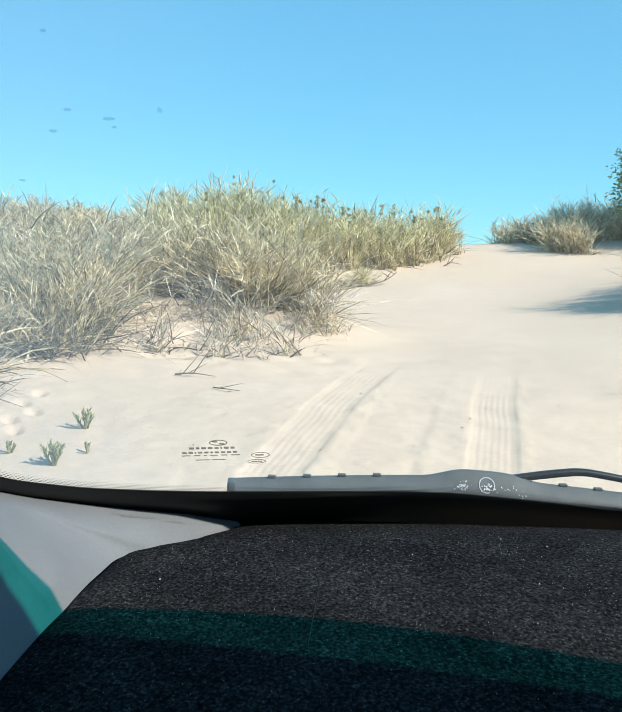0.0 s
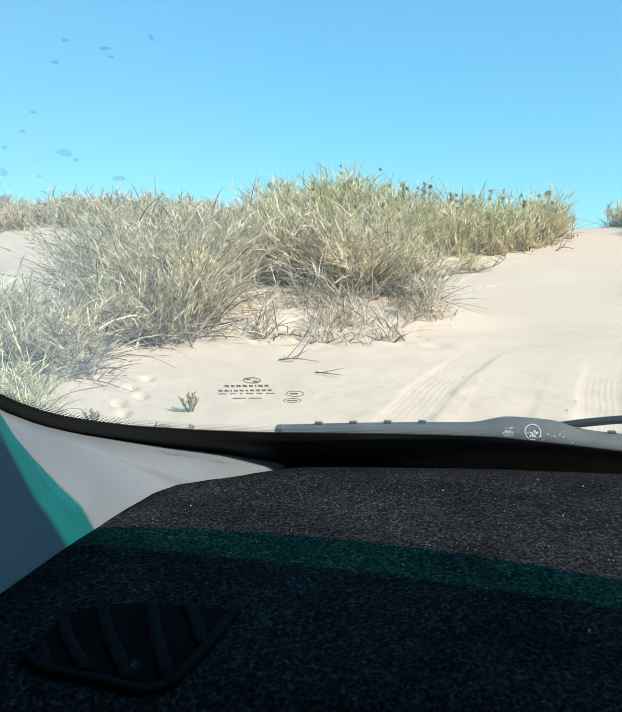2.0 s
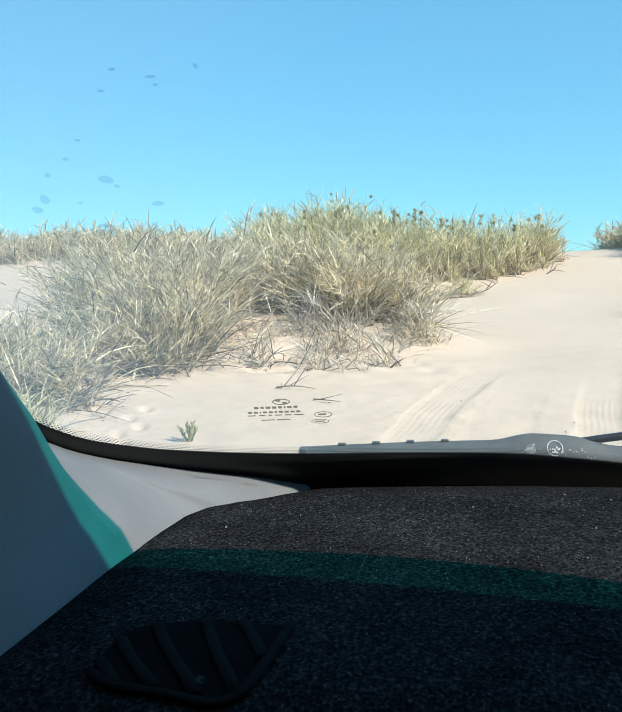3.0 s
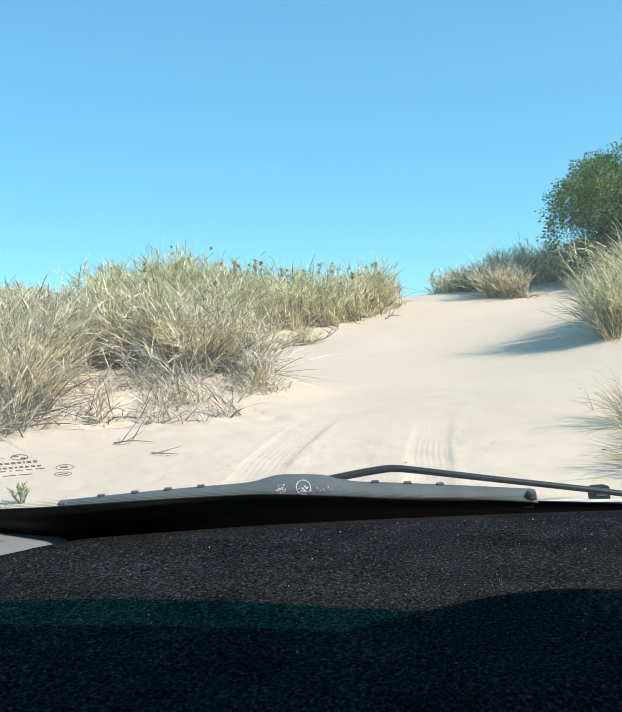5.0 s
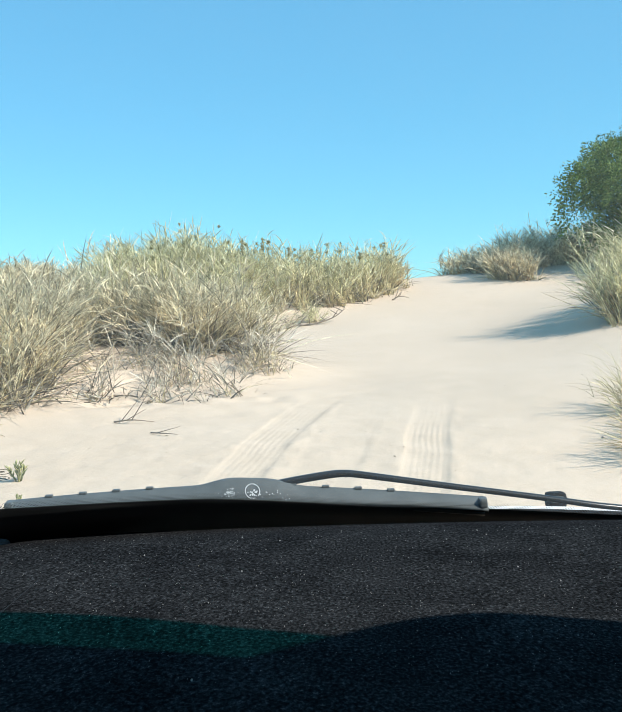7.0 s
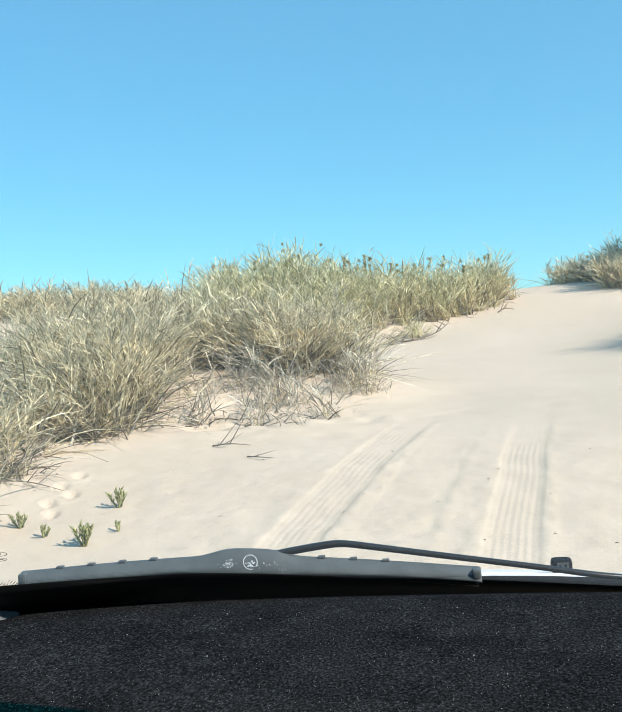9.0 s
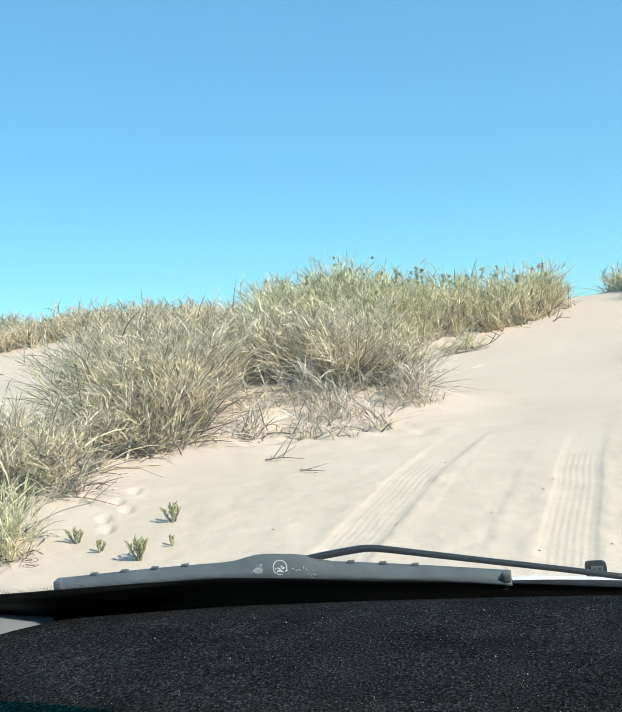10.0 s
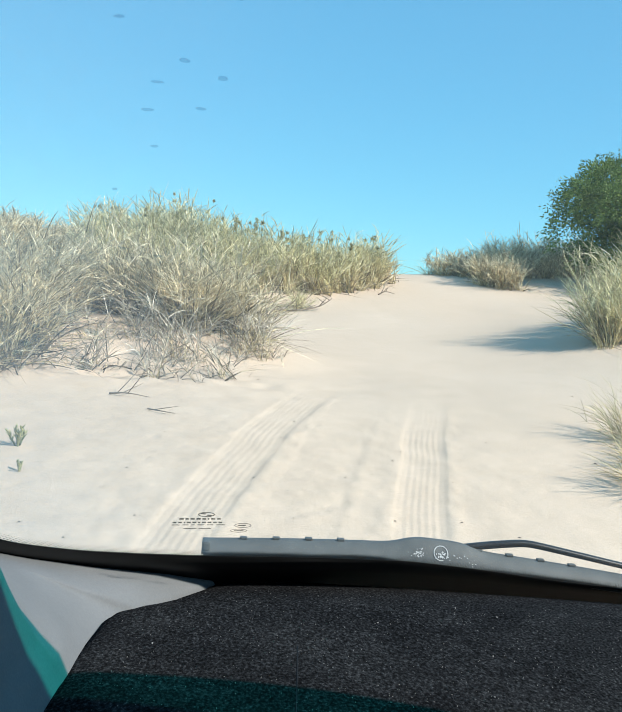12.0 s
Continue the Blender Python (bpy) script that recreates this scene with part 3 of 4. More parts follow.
clump("green and straw grass on the bank beside the ruts", scatter(4.5, 6.6, 0.7, 0.9, 40), 40, 0.95, 0.010, GREEN, 0.55, 0.5, dead=80)


def small_plant(x, y, tall, n, label):
    """A low succulent: short thick upright leaves on a few stems."""
    z = float(ground_z(x, y))
    thing = empty("succulent_plant", (x, y, z), label, "plant", "succulents on the sand")
    for k in range(n):
        a, lean = k * 2.4, 0.15 + 0.5 * k / n
        bm = bmesh.new()
        way = Vector((math.cos(a) * lean, math.sin(a) * lean, 1)).normalized()
        h = tall * random.uniform(0.6, 1.0)
        start = Vector((math.cos(a), math.sin(a), 0)) * 0.02 * (k / n)
        stem = [start + way * h * s for s in (0.0, 0.35, 0.7, 1.0)]
        tube(bm, stem, [0.006, 0.006, 0.005, 0.003], 6)
        for s in range(9):
            b = s * 2.4 + k
            q = stem[0].lerp(stem[-1], 0.3 + 0.7 * s / 9)
            tip = q + (Vector((math.cos(b), math.sin(b), 0)) * 0.6 + way).normalized() * tall * 0.28
            tube(bm, [q, q.lerp(tip, 0.5), tip], [0.004, 0.0075, 0.002], 5, 0.6)
        part("shoot", bm, SUCCULENT, thing)
    return thing


small_plant(-1.42, 5.95, 0.13, 5, "small grey-green succulent on bare sand")
small_plant(-1.44, 5.28, 0.14, 7, "yellow-green succulent with upright shoots")
small_plant(-1.95, 5.62, 0.10, 5, "small dark-tipped succulent on bare sand")
small_plant(-1.74, 5.45, 0.07, 4, "tiny brownish succulent on bare sand")
small_plant(-1.30, 5.50, 0.06, 3, "tiny brownish succulent on bare sand")


def fallen_branch(points, thick, label, side=5):
    pts = [Vector((x, y, float(ground_z(x, y)) + h)) for x, y, h in points]
    thing = empty("fallen_branch", pts[0], label, "branch", "branches on the sand")
    line = [p - pts[0] for p in spline(pts, 14)]
    bm = tube(bmesh.new(), line, [thick * (1 - 0.7 * i / 14) for i in range(15)], 6)
    for k in range(side):
        q = line[3 + 2 * k % 11]
        w = Vector((random.uniform(-1, 1), random.uniform(-0.6, 0.6), random.uniform(0.1, 0.7))).normalized() * random.uniform(0.12, 0.3)
        tube(bm, [q, q + w * 0.5, q + w], [thick * 0.5, thick * 0.4, thick * 0.2], 5)
    part("stem", bm, TWIG, thing)
    return thing


fallen_branch([(0.55, 15.9, 0.01), (0.85, 16.0, 0.03), (1.15, 16.15, 0.09), (1.35, 16.3, 0.2)], 0.018, "dry forked branch lying on the dune slope", 6)
fallen_branch([(0.35, 15.7, 0.02), (0.5, 15.75, 0.05), (0.66, 15.85, 0.03)], 0.03, "dark stub of driftwood half buried in sand", 4)
fallen_branch([(2.45, 18.6, 0.01), (2.6, 18.7, 0.06), (2.8, 18.75, 0.03)], 0.014, "dry twig lying on the sand", 3)
clump("small olive tuft beside a dry branch", scatter(0.85, 16.3, 0.1, 0.1, 3), 45, 0.38, 0.009, GREEN, 0.9, 0.3)
fallen_branch([(-1.1, 7.55, 0.01), (-0.95, 7.5, 0.03), (-0.78, 7.52, 0.01)], 0.008, "thin dead stick on the sand", 3)
fallen_branch([(-2.5, 6.45, 0.01), (-2.2, 6.4, 0.04), (-1.95, 6.42, 0.01)], 0.007, "thin dead stick on the sand", 4)
fallen_branch([(2.6, 6.4, 0.01), (2.75, 6.42, 0.02), (2.88, 6.41, 0.01)], 0.008, "thin dead stick on the sand", 1)
fallen_branch([(-0.75, 7.1, 0.01), (-0.64, 7.02, 0.02), (-0.54, 7.0, 0.01)], 0.006, "thin dead stick on the sand", 1)


def litter(name, label, n, spots, size, skin):
    """Uncounted small bits on the sand: flat broken pieces, four-sided."""
    x, y = spots
    z = ground_z(x, y)
    s = size * rng.uniform(0.4, 1.4, n)
    a = rng.random(n) * math.tau
    ring = []
    for k, (lx, ly) in enumerate(((1, 0), (0, 0.6), (-1, 0), (0, -0.6))):
        lx, ly = lx * rng.uniform(0.6, 1.2, n), ly * rng.uniform(0.6, 1.2, n)
        ring.append(np.stack([x + s * (lx * np.cos(a) - ly * np.sin(a)), y + s * (lx * np.sin(a) + ly * np.cos(a)), z + 0.001], 1))
    ring.append(np.stack([x, y, z + s * rng.uniform(0.3, 0.65, n)], 1))
    v = np.stack(ring, 1).reshape(-1, 3)
    b = np.arange(n)[:, None] * 5
    f = np.concatenate([b + np.array(t) for t in ((0, 1, 4), (1, 2, 4), (2, 3, 4), (3, 0, 4))])
    return tagged(arrays(name, v, [f], skin), label, "debris", kind="stuff")


litter("shell_grit", "pale shell grit scattered over the sand", 4500, scatter(-0.5, 5.8, 1.8, 1.7, 4500), 0.0055, PEBBLE)
litter("plant_litter", "dark bits of dry plant litter on the sand", 75, scatter(0.6, 7.2, 3.6, 3.6, 75), 0.012, LITTER)
litter("foot_litter", "dark dry litter under the grass", 560, joined_spots(scatter(-1.6, 9.2, 1.7, 0.6, 260), scatter(0.2, 18.2, 2.6, 1.4, 300)), 0.013, LITTER)


# ---------------------------------------------------------------- the shrub
def build_shrub(x, y, label):
    z = float(ground_z(x, y, False))
    thing = empty("shrub", (x, y, z), label, "shrub")
    lumps = []
    for k in range(76):
        a, u = rng.random() * math.tau, rng.random()
        r = 2.05 * math.sqrt(rng.random())
        h = 0.15 + (2.5 - 0.33 * (r / 1.2) ** 2) * u ** (0.75 if k < 50 else 1.6)
        lumps.append((r * math.cos(a), r * math.sin(a) * 0.9, max(0.15, h), rng.uniform(0.40, 0.70)))
    bm = bmesh.new()
    for k in range(5):
        a = k * 1.3
        line = spline([(0.1 * math.cos(a), 0.1 * math.sin(a), -0.1), (0.3 * math.cos(a), 0.3 * math.sin(a), 0.5), (0.9 * math.cos(a), 0.8 * math.sin(a), 1.3), (1.2 * math.cos(a + 0.3), 1.1 * math.sin(a + 0.3), 2.4)], 8)
        tube(bm, line, [0.07 * (1 - 0.09 * i) for i in range(9)], 7)
    part("trunk", bm, BARK, thing)
    per = 1250
    for group in range(4):
        v, f = [], []
        for lx, ly, lz, lr in lumps[group::4]:
            w = rng.normal(size=(per, 3))
            w /= np.linalg.norm(w, axis=1)[:, None]
            w[:, 2] = np.where(w[:, 2] < -0.5, -w[:, 2], w[:, 2])
            c = np.array([lx, ly, lz]) + w * (lr * rng.uniform(0.72, 1.05, per) * (1 + 0.18 * np.sin(w[:, 0] * 7 + w[:, 2] * 9)))[:, None]
            way = w + rng.normal(0, 0.6, (per, 3))
            way /= np.linalg.norm(way, axis=1)[:, None]
            vv, ff = ribbon(c, way, rng.uniform(0.045, 0.085, per), rng.uniform(0.022, 0.036, per), np.full(per, 0.2), 2)
            f += [q + sum(len(p) for p in v) for q in ff]
            v.append(vv)
        arrays("crown", np.concatenate(v), f, LEAF, thing)
    return thing


build_shrub(8.9, 20.7, "rounded dark green coastal shrub with dense leaves")

# ---------------------------------------------------------------- the car
MID = 0.38                      # the car's middle line
car = empty("car", (MID, 0, 0), "white car standing on the sand, seen from its cabin", "car")


def carpart(name, bm, skin, parent=None, label=""):
    """A part of the car, its points given in the world."""
    bm.transform(Matrix.Translation((-MID, 0, 0)))
    return part(name, bm, skin, parent or car, label)


def screen_y(x, z):
    """The windscreen's inner face: raked back and bowed."""
    return 1.13 - 0.30 * (x - MID) ** 2 - 1.25 * (z - 1.10)


GLASS_N = Vector((0, -0.625, -0.78))        # out of the glass into the cabin
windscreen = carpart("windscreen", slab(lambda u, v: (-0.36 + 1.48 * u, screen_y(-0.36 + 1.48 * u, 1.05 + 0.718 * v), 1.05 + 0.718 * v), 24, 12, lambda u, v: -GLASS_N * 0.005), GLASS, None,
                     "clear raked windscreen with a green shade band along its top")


def on_glass(x, z, lift=0.0015):
    return Vector((x, screen_y(x, z), z)) + GLASS_N * lift


FRIT_X = np.array([-0.375, -0.355, -0.342, -0.328, -0.31, -0.28, -0.22, -0.155, -0.088, 0.05, 0.15, 0.25, 0.345, 0.49, 0.57, 0.64, 0.80, 1.12])
FRIT_Z = np.array([1.36, 1.28, 1.245, 1.222, 1.202, 1.183, 1.168, 1.160, 1.1548, 1.1505, 1.1470, 1.1345, 1.121, 1.110, 1.103, 1.097, 1.088, 1.08])


def frit_edge(x):
    """Height of the upper edge of the black enamel along the foot of the glass."""
    return float(sum(np.interp(x + k, FRIT_X, FRIT_Z) * w for k, w in ((-0.02, 0.1), (-0.01, 0.2), (0, 0.4), (0.01, 0.2), (0.02, 0.1))))


def frit_face(u, v):
    x = -0.355 + 1.47 * u
    z = 1.052 + (frit_edge(x) - 1.052) * v
    return on_glass(x, z)


carpart("frit_band", slab(frit_face, 90, 4, lambda u, v: GLASS_N * 0.0008), FRIT, windscreen, "black enamel border along the foot of the glass")


def disc(bm, centre, a, b, sides=6):
    bm.faces.new([bm.verts.new(centre + a * math.cos(k / sides * math.tau) + b * math.sin(k / sides * math.tau)) for k in range(sides)])


def frit_dots():
    bm = bmesh.new()
    up = Vector((0, -0.78, 0.625))
    for row in range(5):
        r = 0.0013 * (1 - row * 0.14)
        x = -0.352 + 0.0017 * (row % 2)
        while x < 1.11:
            slope = (frit_edge(x + 0.003) - frit_edge(x - 0.003)) / 0.006
            step = 0.0034 / math.sqrt(1 + slope * slope)
            n = Vector((-slope, 0, 1)).normalized()
            d = 0.0008 + row * 0.0024
            disc(bm, on_glass(x + n.x * d, frit_edge(x) + n.z * d * 0.8, 0.002), Vector((r, 0, 0)), up * r)
            x += step
    return bm


tagged(carpart("frit_dots", frit_dots(), FRIT, windscreen, "rows of black dots that fade into the clear glass"), kind="stuff")


BAND_X, BAND_Z = np.array([0.0, 0.28, 0.41, 0.50, 0.60, 0.70, 0.81, 1.1]), np.array([1.656, 1.652, 1.643, 1.638, 1.641, 1.653, 1.673, 1.70])


def band_low(x):
    """Lower edge of the shade band."""
    return float(np.interp(x, BAND_X, BAND_Z))


carpart("shade_band", slab(lambda u, v: on_glass(-0.35 + 1.46 * u, band_low(-0.35 + 1.46 * u) * (1 - v) + 1.745 * v), 40, 3, lambda u, v: GLASS_N * 0.0006), TINT, windscreen, "green tinted shade band")


carpart("header_band", slab(lambda u, v: on_glass(-0.355 + 1.47 * u, 1.742 + 0.024 * v, 0.0028), 40, 2, lambda u, v: GLASS_N * 0.0008), FRIT, windscreen, "black enamel border along the top of the glass")


def stamp_bar(x0, x1, z0, h):
    """One bar of the unreadable print of the maker's stamp."""
    bm = bmesh.new()
    bm.faces.new([bm.verts.new(on_glass(x, z, 0.002)) for x, z in ((x0, z0), (x1, z0), (x1, z0 + h), (x0, z0 + h))])
    carpart("stamp_print", bm, STAMP, windscreen, "small dark unreadable print on the glass")


def stamp_ring(x, z, rx, rz, w):
    """A ring of the maker's stamp."""
    bm = bmesh.new()
    k, o, i = 18, [], []
    for s in range(k):
        c, d = math.cos(s / k * math.tau), math.sin(s / k * math.tau)
        o.append(bm.verts.new(on_glass(x + rx * c, z + rz * d, 0.002)))
        i.append(bm.verts.new(on_glass(x + (rx - w) * c, z + (rz - w) * d, 0.002)))
    for s in range(k):
        bm.faces.new((o[s], o[(s + 1) % k], i[(s + 1) % k], i[s]))
    carpart("stamp_ring", bm, STAMP, windscreen, "small dark ring on the glass")


def glass_stamp():
    """The maker's stamp on the glass: a round badge and rows of unreadable print."""
    stamp_ring(-0.090, 1.2195, 0.0085, 0.0036, 0.0012)
    for sx, sz in ((-1, 1), (1, -1)):
        bm = bmesh.new()
        disc(bm, on_glass(-0.090 + sx * 0.003, 1.2195 + sz * 0.0012, 0.002), Vector((0.0032, 0, 0)), Vector((0, -0.78, 0.625)) * 0.0018)
        carpart("stamp_ring", bm, STAMP, windscreen)
    x = -0.117
    for w in (4, 3, 4, 4, 3.5, 1.5, 4, 3.5):
        stamp_bar(x, x + w * 0.0011, 1.2120, 0.0026)
        x += w * 0.0011 + 0.0016
    x = -0.124
    for w in (4, 4, 1.5, 4, 4, 2.5, 4, 4, 4, 4):
        stamp_bar(x, x + w * 0.0010, 1.2069, 0.0022)
        x += w * 0.0010 + 0.0016
    x = -0.125
    for w in (8, 6, 3, 7, 6, 9):
        stamp_bar(x, x + w * 0.001, 1.2038, 0.0012)
        x += w * 0.001 + 0.003
    stamp_bar(-0.113, -0.100, 1.1983, 0.0012)
    stamp_bar(-0.098, -0.085, 1.1983, 0.0012)
    stamp_ring(-0.052, 1.2035, 0.009, 0.0036, 0.0009)
    stamp_ring(-0.056, 1.1955, 0.009, 0.0028, 0.0009)
    stamp_bar(-0.057, -0.049, 1.2027, 0.002)
    stamp_bar(-0.061, -0.051, 1.1948, 0.0014)


glass_stamp()


def splash(name, x, z, rx, rz, skin, label):
    """A drop or dried splash on the glass: an uneven bead with a rim."""
    bm = bmesh.new()
    a, b = Vector((1, 0, 0)), Vector((0, -0.78, 0.625))
    c = on_glass(x, z, -0.0056)
    k = 18
    wob = [1 + 0.10 * math.sin(s / k * math.tau * 2 + x * 90) + 0.05 * math.sin(s / k * math.tau * 3 + z * 70) for s in range(k)]
    edge = [c + a * rx * w * math.cos(s / k * math.tau) + b * rz * w * math.sin(s / k * math.tau) for s, w in enumerate(wob)]
    rim = [bm.verts.new(p) for p in edge]
    mid = [bm.verts.new(c - GLASS_N * rx * 0.15 + (p - c) * (0.80 - 0.22 * math.sin(s / k * math.tau))) for s, p in enumerate(edge)]
    for s in range(k):
        bm.faces.new((rim[s], rim[(s + 1) % k], mid[(s + 1) % k], mid[s])).smooth = True
    bm.faces.new(mid)
    return carpart(name, bm, skin, windscreen, label)


for x, z, rx, rz in ((-0.178, 1.401, 0.0054, 0.0040), (-0.172, 1.397, 0.0022, 0.0016), (-0.199, 1.413, 0.0024, 0.0018), (-0.215, 1.403, 0.0026, 0.0020), (-0.232, 1.381, 0.0044, 0.0034),
                     (-0.224, 1.388, 0.0040, 0.0042), (-0.201, 1.386, 0.0018, 0.0014), (-0.190, 1.371, 0.0044, 0.0024), (-0.148, 1.386, 0.0052, 0.0024), (-0.098, 1.465, 0.0016, 0.0022)):
    splash("water_drop", x, z, rx, rz, DROP_RIM, "water drop on the outside of the glass")
for x, z, rx, rz in ((-0.150, 1.462, 0.0034, 0.0016), (-0.128, 1.459, 0.0046, 0.0020), (-0.126, 1.455, 0.0020, 0.0014), (-0.161, 1.451, 0.0036, 0.0016), (-0.187, 1.424, 0.0026, 0.0016),
                     (-0.109, 1.562, 0.0040, 0.0022), (-0.088, 1.557, 0.0042, 0.0022), (-0.130, 1.538, 0.0048, 0.0016), (-0.100, 1.542, 0.0044, 0.0016), (-0.127, 1.521, 0.0030, 0.0016),
                     (-0.142, 1.575, 0.0040, 0.0014), (-0.124, 1.551, 0.0046, 0.0014), (-0.152, 1.496, 0.0024, 0.0014), (-0.080, 1.590, 0.0022, 0.0016)):
    splash("splash_mark", x, z, rx * 0.75, rz * 0.75, SPECK, "dried splash mark on the glass")

# ------------------------------------------------ dashboard
EDGE = spline([(-0.077, 1.088, 0), (-0.081, 1.06, 0), (-0.112, 0.985, 0), (-0.149, 0.947, 0), (-0.177, 0.915, 0), (-0.187, 0.862, 0), (-0.195, 0.78, 0), (-0.201, 0.70, 0), (-0.203, 0.62, 0), (-0.206, 0.54, 0), (-0.210, 0.45, 0), (-0.213, 0.36, 0)], 80)


def dash_left(y):
    return min(EDGE, key=lambda p: abs(p.y - y)).x


def dash_z(x, y):
    top = 1.114 - 0.10 * max(0, 0.0 + y - 0.98) - 0.03 * max(0, x - 0.1) ** 2
    return top if y > 0.50 else top - 3.0 * (0.50 - y) ** 2


def dash_face(u, v):
    y = 1.085 - 0.71 * v
    x0 = dash_left(y)
    x = x0 + (1.05 - x0) * u ** 1.3
    near = (x - x0)
    return (x, y, dash_z(x, y) - 0.006 * math.exp(-near / 0.012))


dashboard = carpart("dashboard", slab(dash_face, 60, 70, lambda u, v: (0, 0, -0.03)), DASH, None, "black grained dashboard top with pale dust")
carpart("dash_front", slab(lambda u, v: (-0.215 + 1.262 * u, 0.376 + 0.03 * math.sin(v * 3), 1.03 - 0.48 * v), 12, 10, lambda u, v: (0, 0.02, 0)), CABIN, dashboard, "black lower dashboard")
SEAM = [Vector((0.010 - 0.06 * (0.88 - y), y, dash_z(0.0, y) + 0.0002)) for y in np.linspace(0.84, 0.68, 14)]
carpart("seam", tube(bmesh.new(), SEAM, [0.0005] * 14, 6, 0.5), CABIN_EDGE, dashboard, "fine moulded seam line")


def dash_specks():
    bm = bmesh.new()
    for k in range(1500):
        x, y = random.uniform(-0.17, 0.75), random.uniform(0.56, 1.02)
        if x < dash_left(y) + 0.015:
            continue
        r = random.uniform(0.00015, 0.00042) * (2.2 if k % 60 == 0 else 1)
        disc(bm, Vector((x, y, dash_z(x, y) + 0.0012)), Vector((r, 0, 0)), Vector((0, r * random.uniform(0.8, 1.8), r * 0.7)), 5)
    return bm


tagged(carpart("dust_specks", dash_specks(), DUST, dashboard, "pale specks of sand and dust"), kind="stuff")


def vent_line(points, lift, n):
    """A line over the dashboard top, a little above its skin."""
    return [Vector((p.x, p.y, dash_z(p.x, p.y) + lift)) for p in spline([(x, y, 0) for x, y in points], n)]


def vent_shade_sheet():
    """The air vent's leaf-shaped opening, a flat sheet darkened in place of shade."""
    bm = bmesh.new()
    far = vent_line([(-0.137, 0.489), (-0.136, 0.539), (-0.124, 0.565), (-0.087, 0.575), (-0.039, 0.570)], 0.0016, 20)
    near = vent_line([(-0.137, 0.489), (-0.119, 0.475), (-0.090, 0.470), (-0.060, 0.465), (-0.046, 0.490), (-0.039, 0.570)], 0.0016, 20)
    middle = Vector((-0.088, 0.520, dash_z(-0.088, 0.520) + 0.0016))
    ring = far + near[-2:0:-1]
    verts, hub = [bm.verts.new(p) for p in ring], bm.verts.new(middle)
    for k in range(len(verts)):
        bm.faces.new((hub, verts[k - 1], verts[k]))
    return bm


vent = carpart("air_vent", vent_shade_sheet(), VENT_GAP_SHADE, dashboard, "black slatted air vent")
for points in ([(-0.135, 0.503), (-0.127, 0.489), (-0.118, 0.475)], [(-0.134, 0.537), (-0.118, 0.506), (-0.096, 0.473)], [(-0.119, 0.563), (-0.099, 0.518), (-0.072, 0.468)],
               [(-0.090, 0.573), (-0.072, 0.520), (-0.050, 0.467)], [(-0.066, 0.572), (-0.055, 0.545), (-0.043, 0.512)]):
    carpart("slat", tube(bmesh.new(), vent_line(points, 0.0028, 8), [0.0042] * 9, 8, 0.4), VENT_SLAT, vent)
rim = vent_line([(-0.137, 0.489), (-0.119, 0.475), (-0.090, 0.469), (-0.058, 0.463), (-0.044, 0.490), (-0.036, 0.572)], 0.0026, 24)
carpart("vent_rim", tube(bmesh.new(), rim, [0.0036] * 25, 8, 0.5), VENT_SLAT, vent)

# ------------------------------------------------ pillar trim beside the glass
GLASS_SIDE = [(-0.078, 1.062, 1.108), (-0.137, 1.019, 1.126), (-0.187, 0.991, 1.136), (-0.222, 0.967, 1.145), (-0.270, 0.933, 1.159), (-0.298, 0.907, 1.171), (-0.322, 0.872, 1.190), (-0.337, 0.815, 1.228), (-0.341, 0.70, 1.318), (-0.345, 0.55, 1.438), (-0.350, 0.185, 1.738)]
TRIM_Z = [1.100, 1.132, 1.152, 1.179, 1.211, 1.235, 1.300, 1.738]
TRIM_TURN = [(-0.190, 0.760), (-0.198, 0.744), (-0.211, 0.728), (-0.226, 0.710), (-0.240, 0.686), (-0.247, 0.668), (-0.262, 0.600), (-0.335, 0.120)]
TRIM_FACE = [(-0.193, 0.690), (-0.205, 0.675), (-0.214, 0.664), (-0.221, 0.647), (-0.227, 0.630), (-0.231, 0.614), (-0.245, 0.560), (-0.335, 0.060)]


def level(z, heights, points):
    """The point of a rising line at height z."""
    return Vector((float(np.interp(z, heights, [p[0] for p in points])), float(np.interp(z, heights, [p[1] for p in points])), z))


def trim_row(z):
    """A level line over the trim, from the glass round the corner of the dashboard into the cabin."""
    a = level(z, [p[2] for p in GLASS_SIDE], GLASS_SIDE) + Vector((0, GLASS_N.y * 0.014, 0))
    turn, face = level(z, TRIM_Z, TRIM_TURN), level(z, TRIM_Z, TRIM_FACE)
    if z < 1.16:
        bend = Vector((-0.181 - 1.30 * (z - 1.105), 0.903 - 0.75 * (z - 1.105), z))
    else:
        bend = a.lerp(turn, 0.33)
    inner = level(z, [1.1, 1.738], [(-0.206, 0.36), (-0.36, 0.0)])
    return spline([a, a.lerp(bend, 0.4), a.lerp(bend, 0.7), bend, turn, face, inner], 48)


TRIM_ROWS = [trim_row(1.085 + 0.20 * (k / 60) + 0.453 * (k / 60) ** 3) for k in range(61)]


def trim_face(u, v):
    return TRIM_ROWS[round(u * 60)][round(v * 48)]


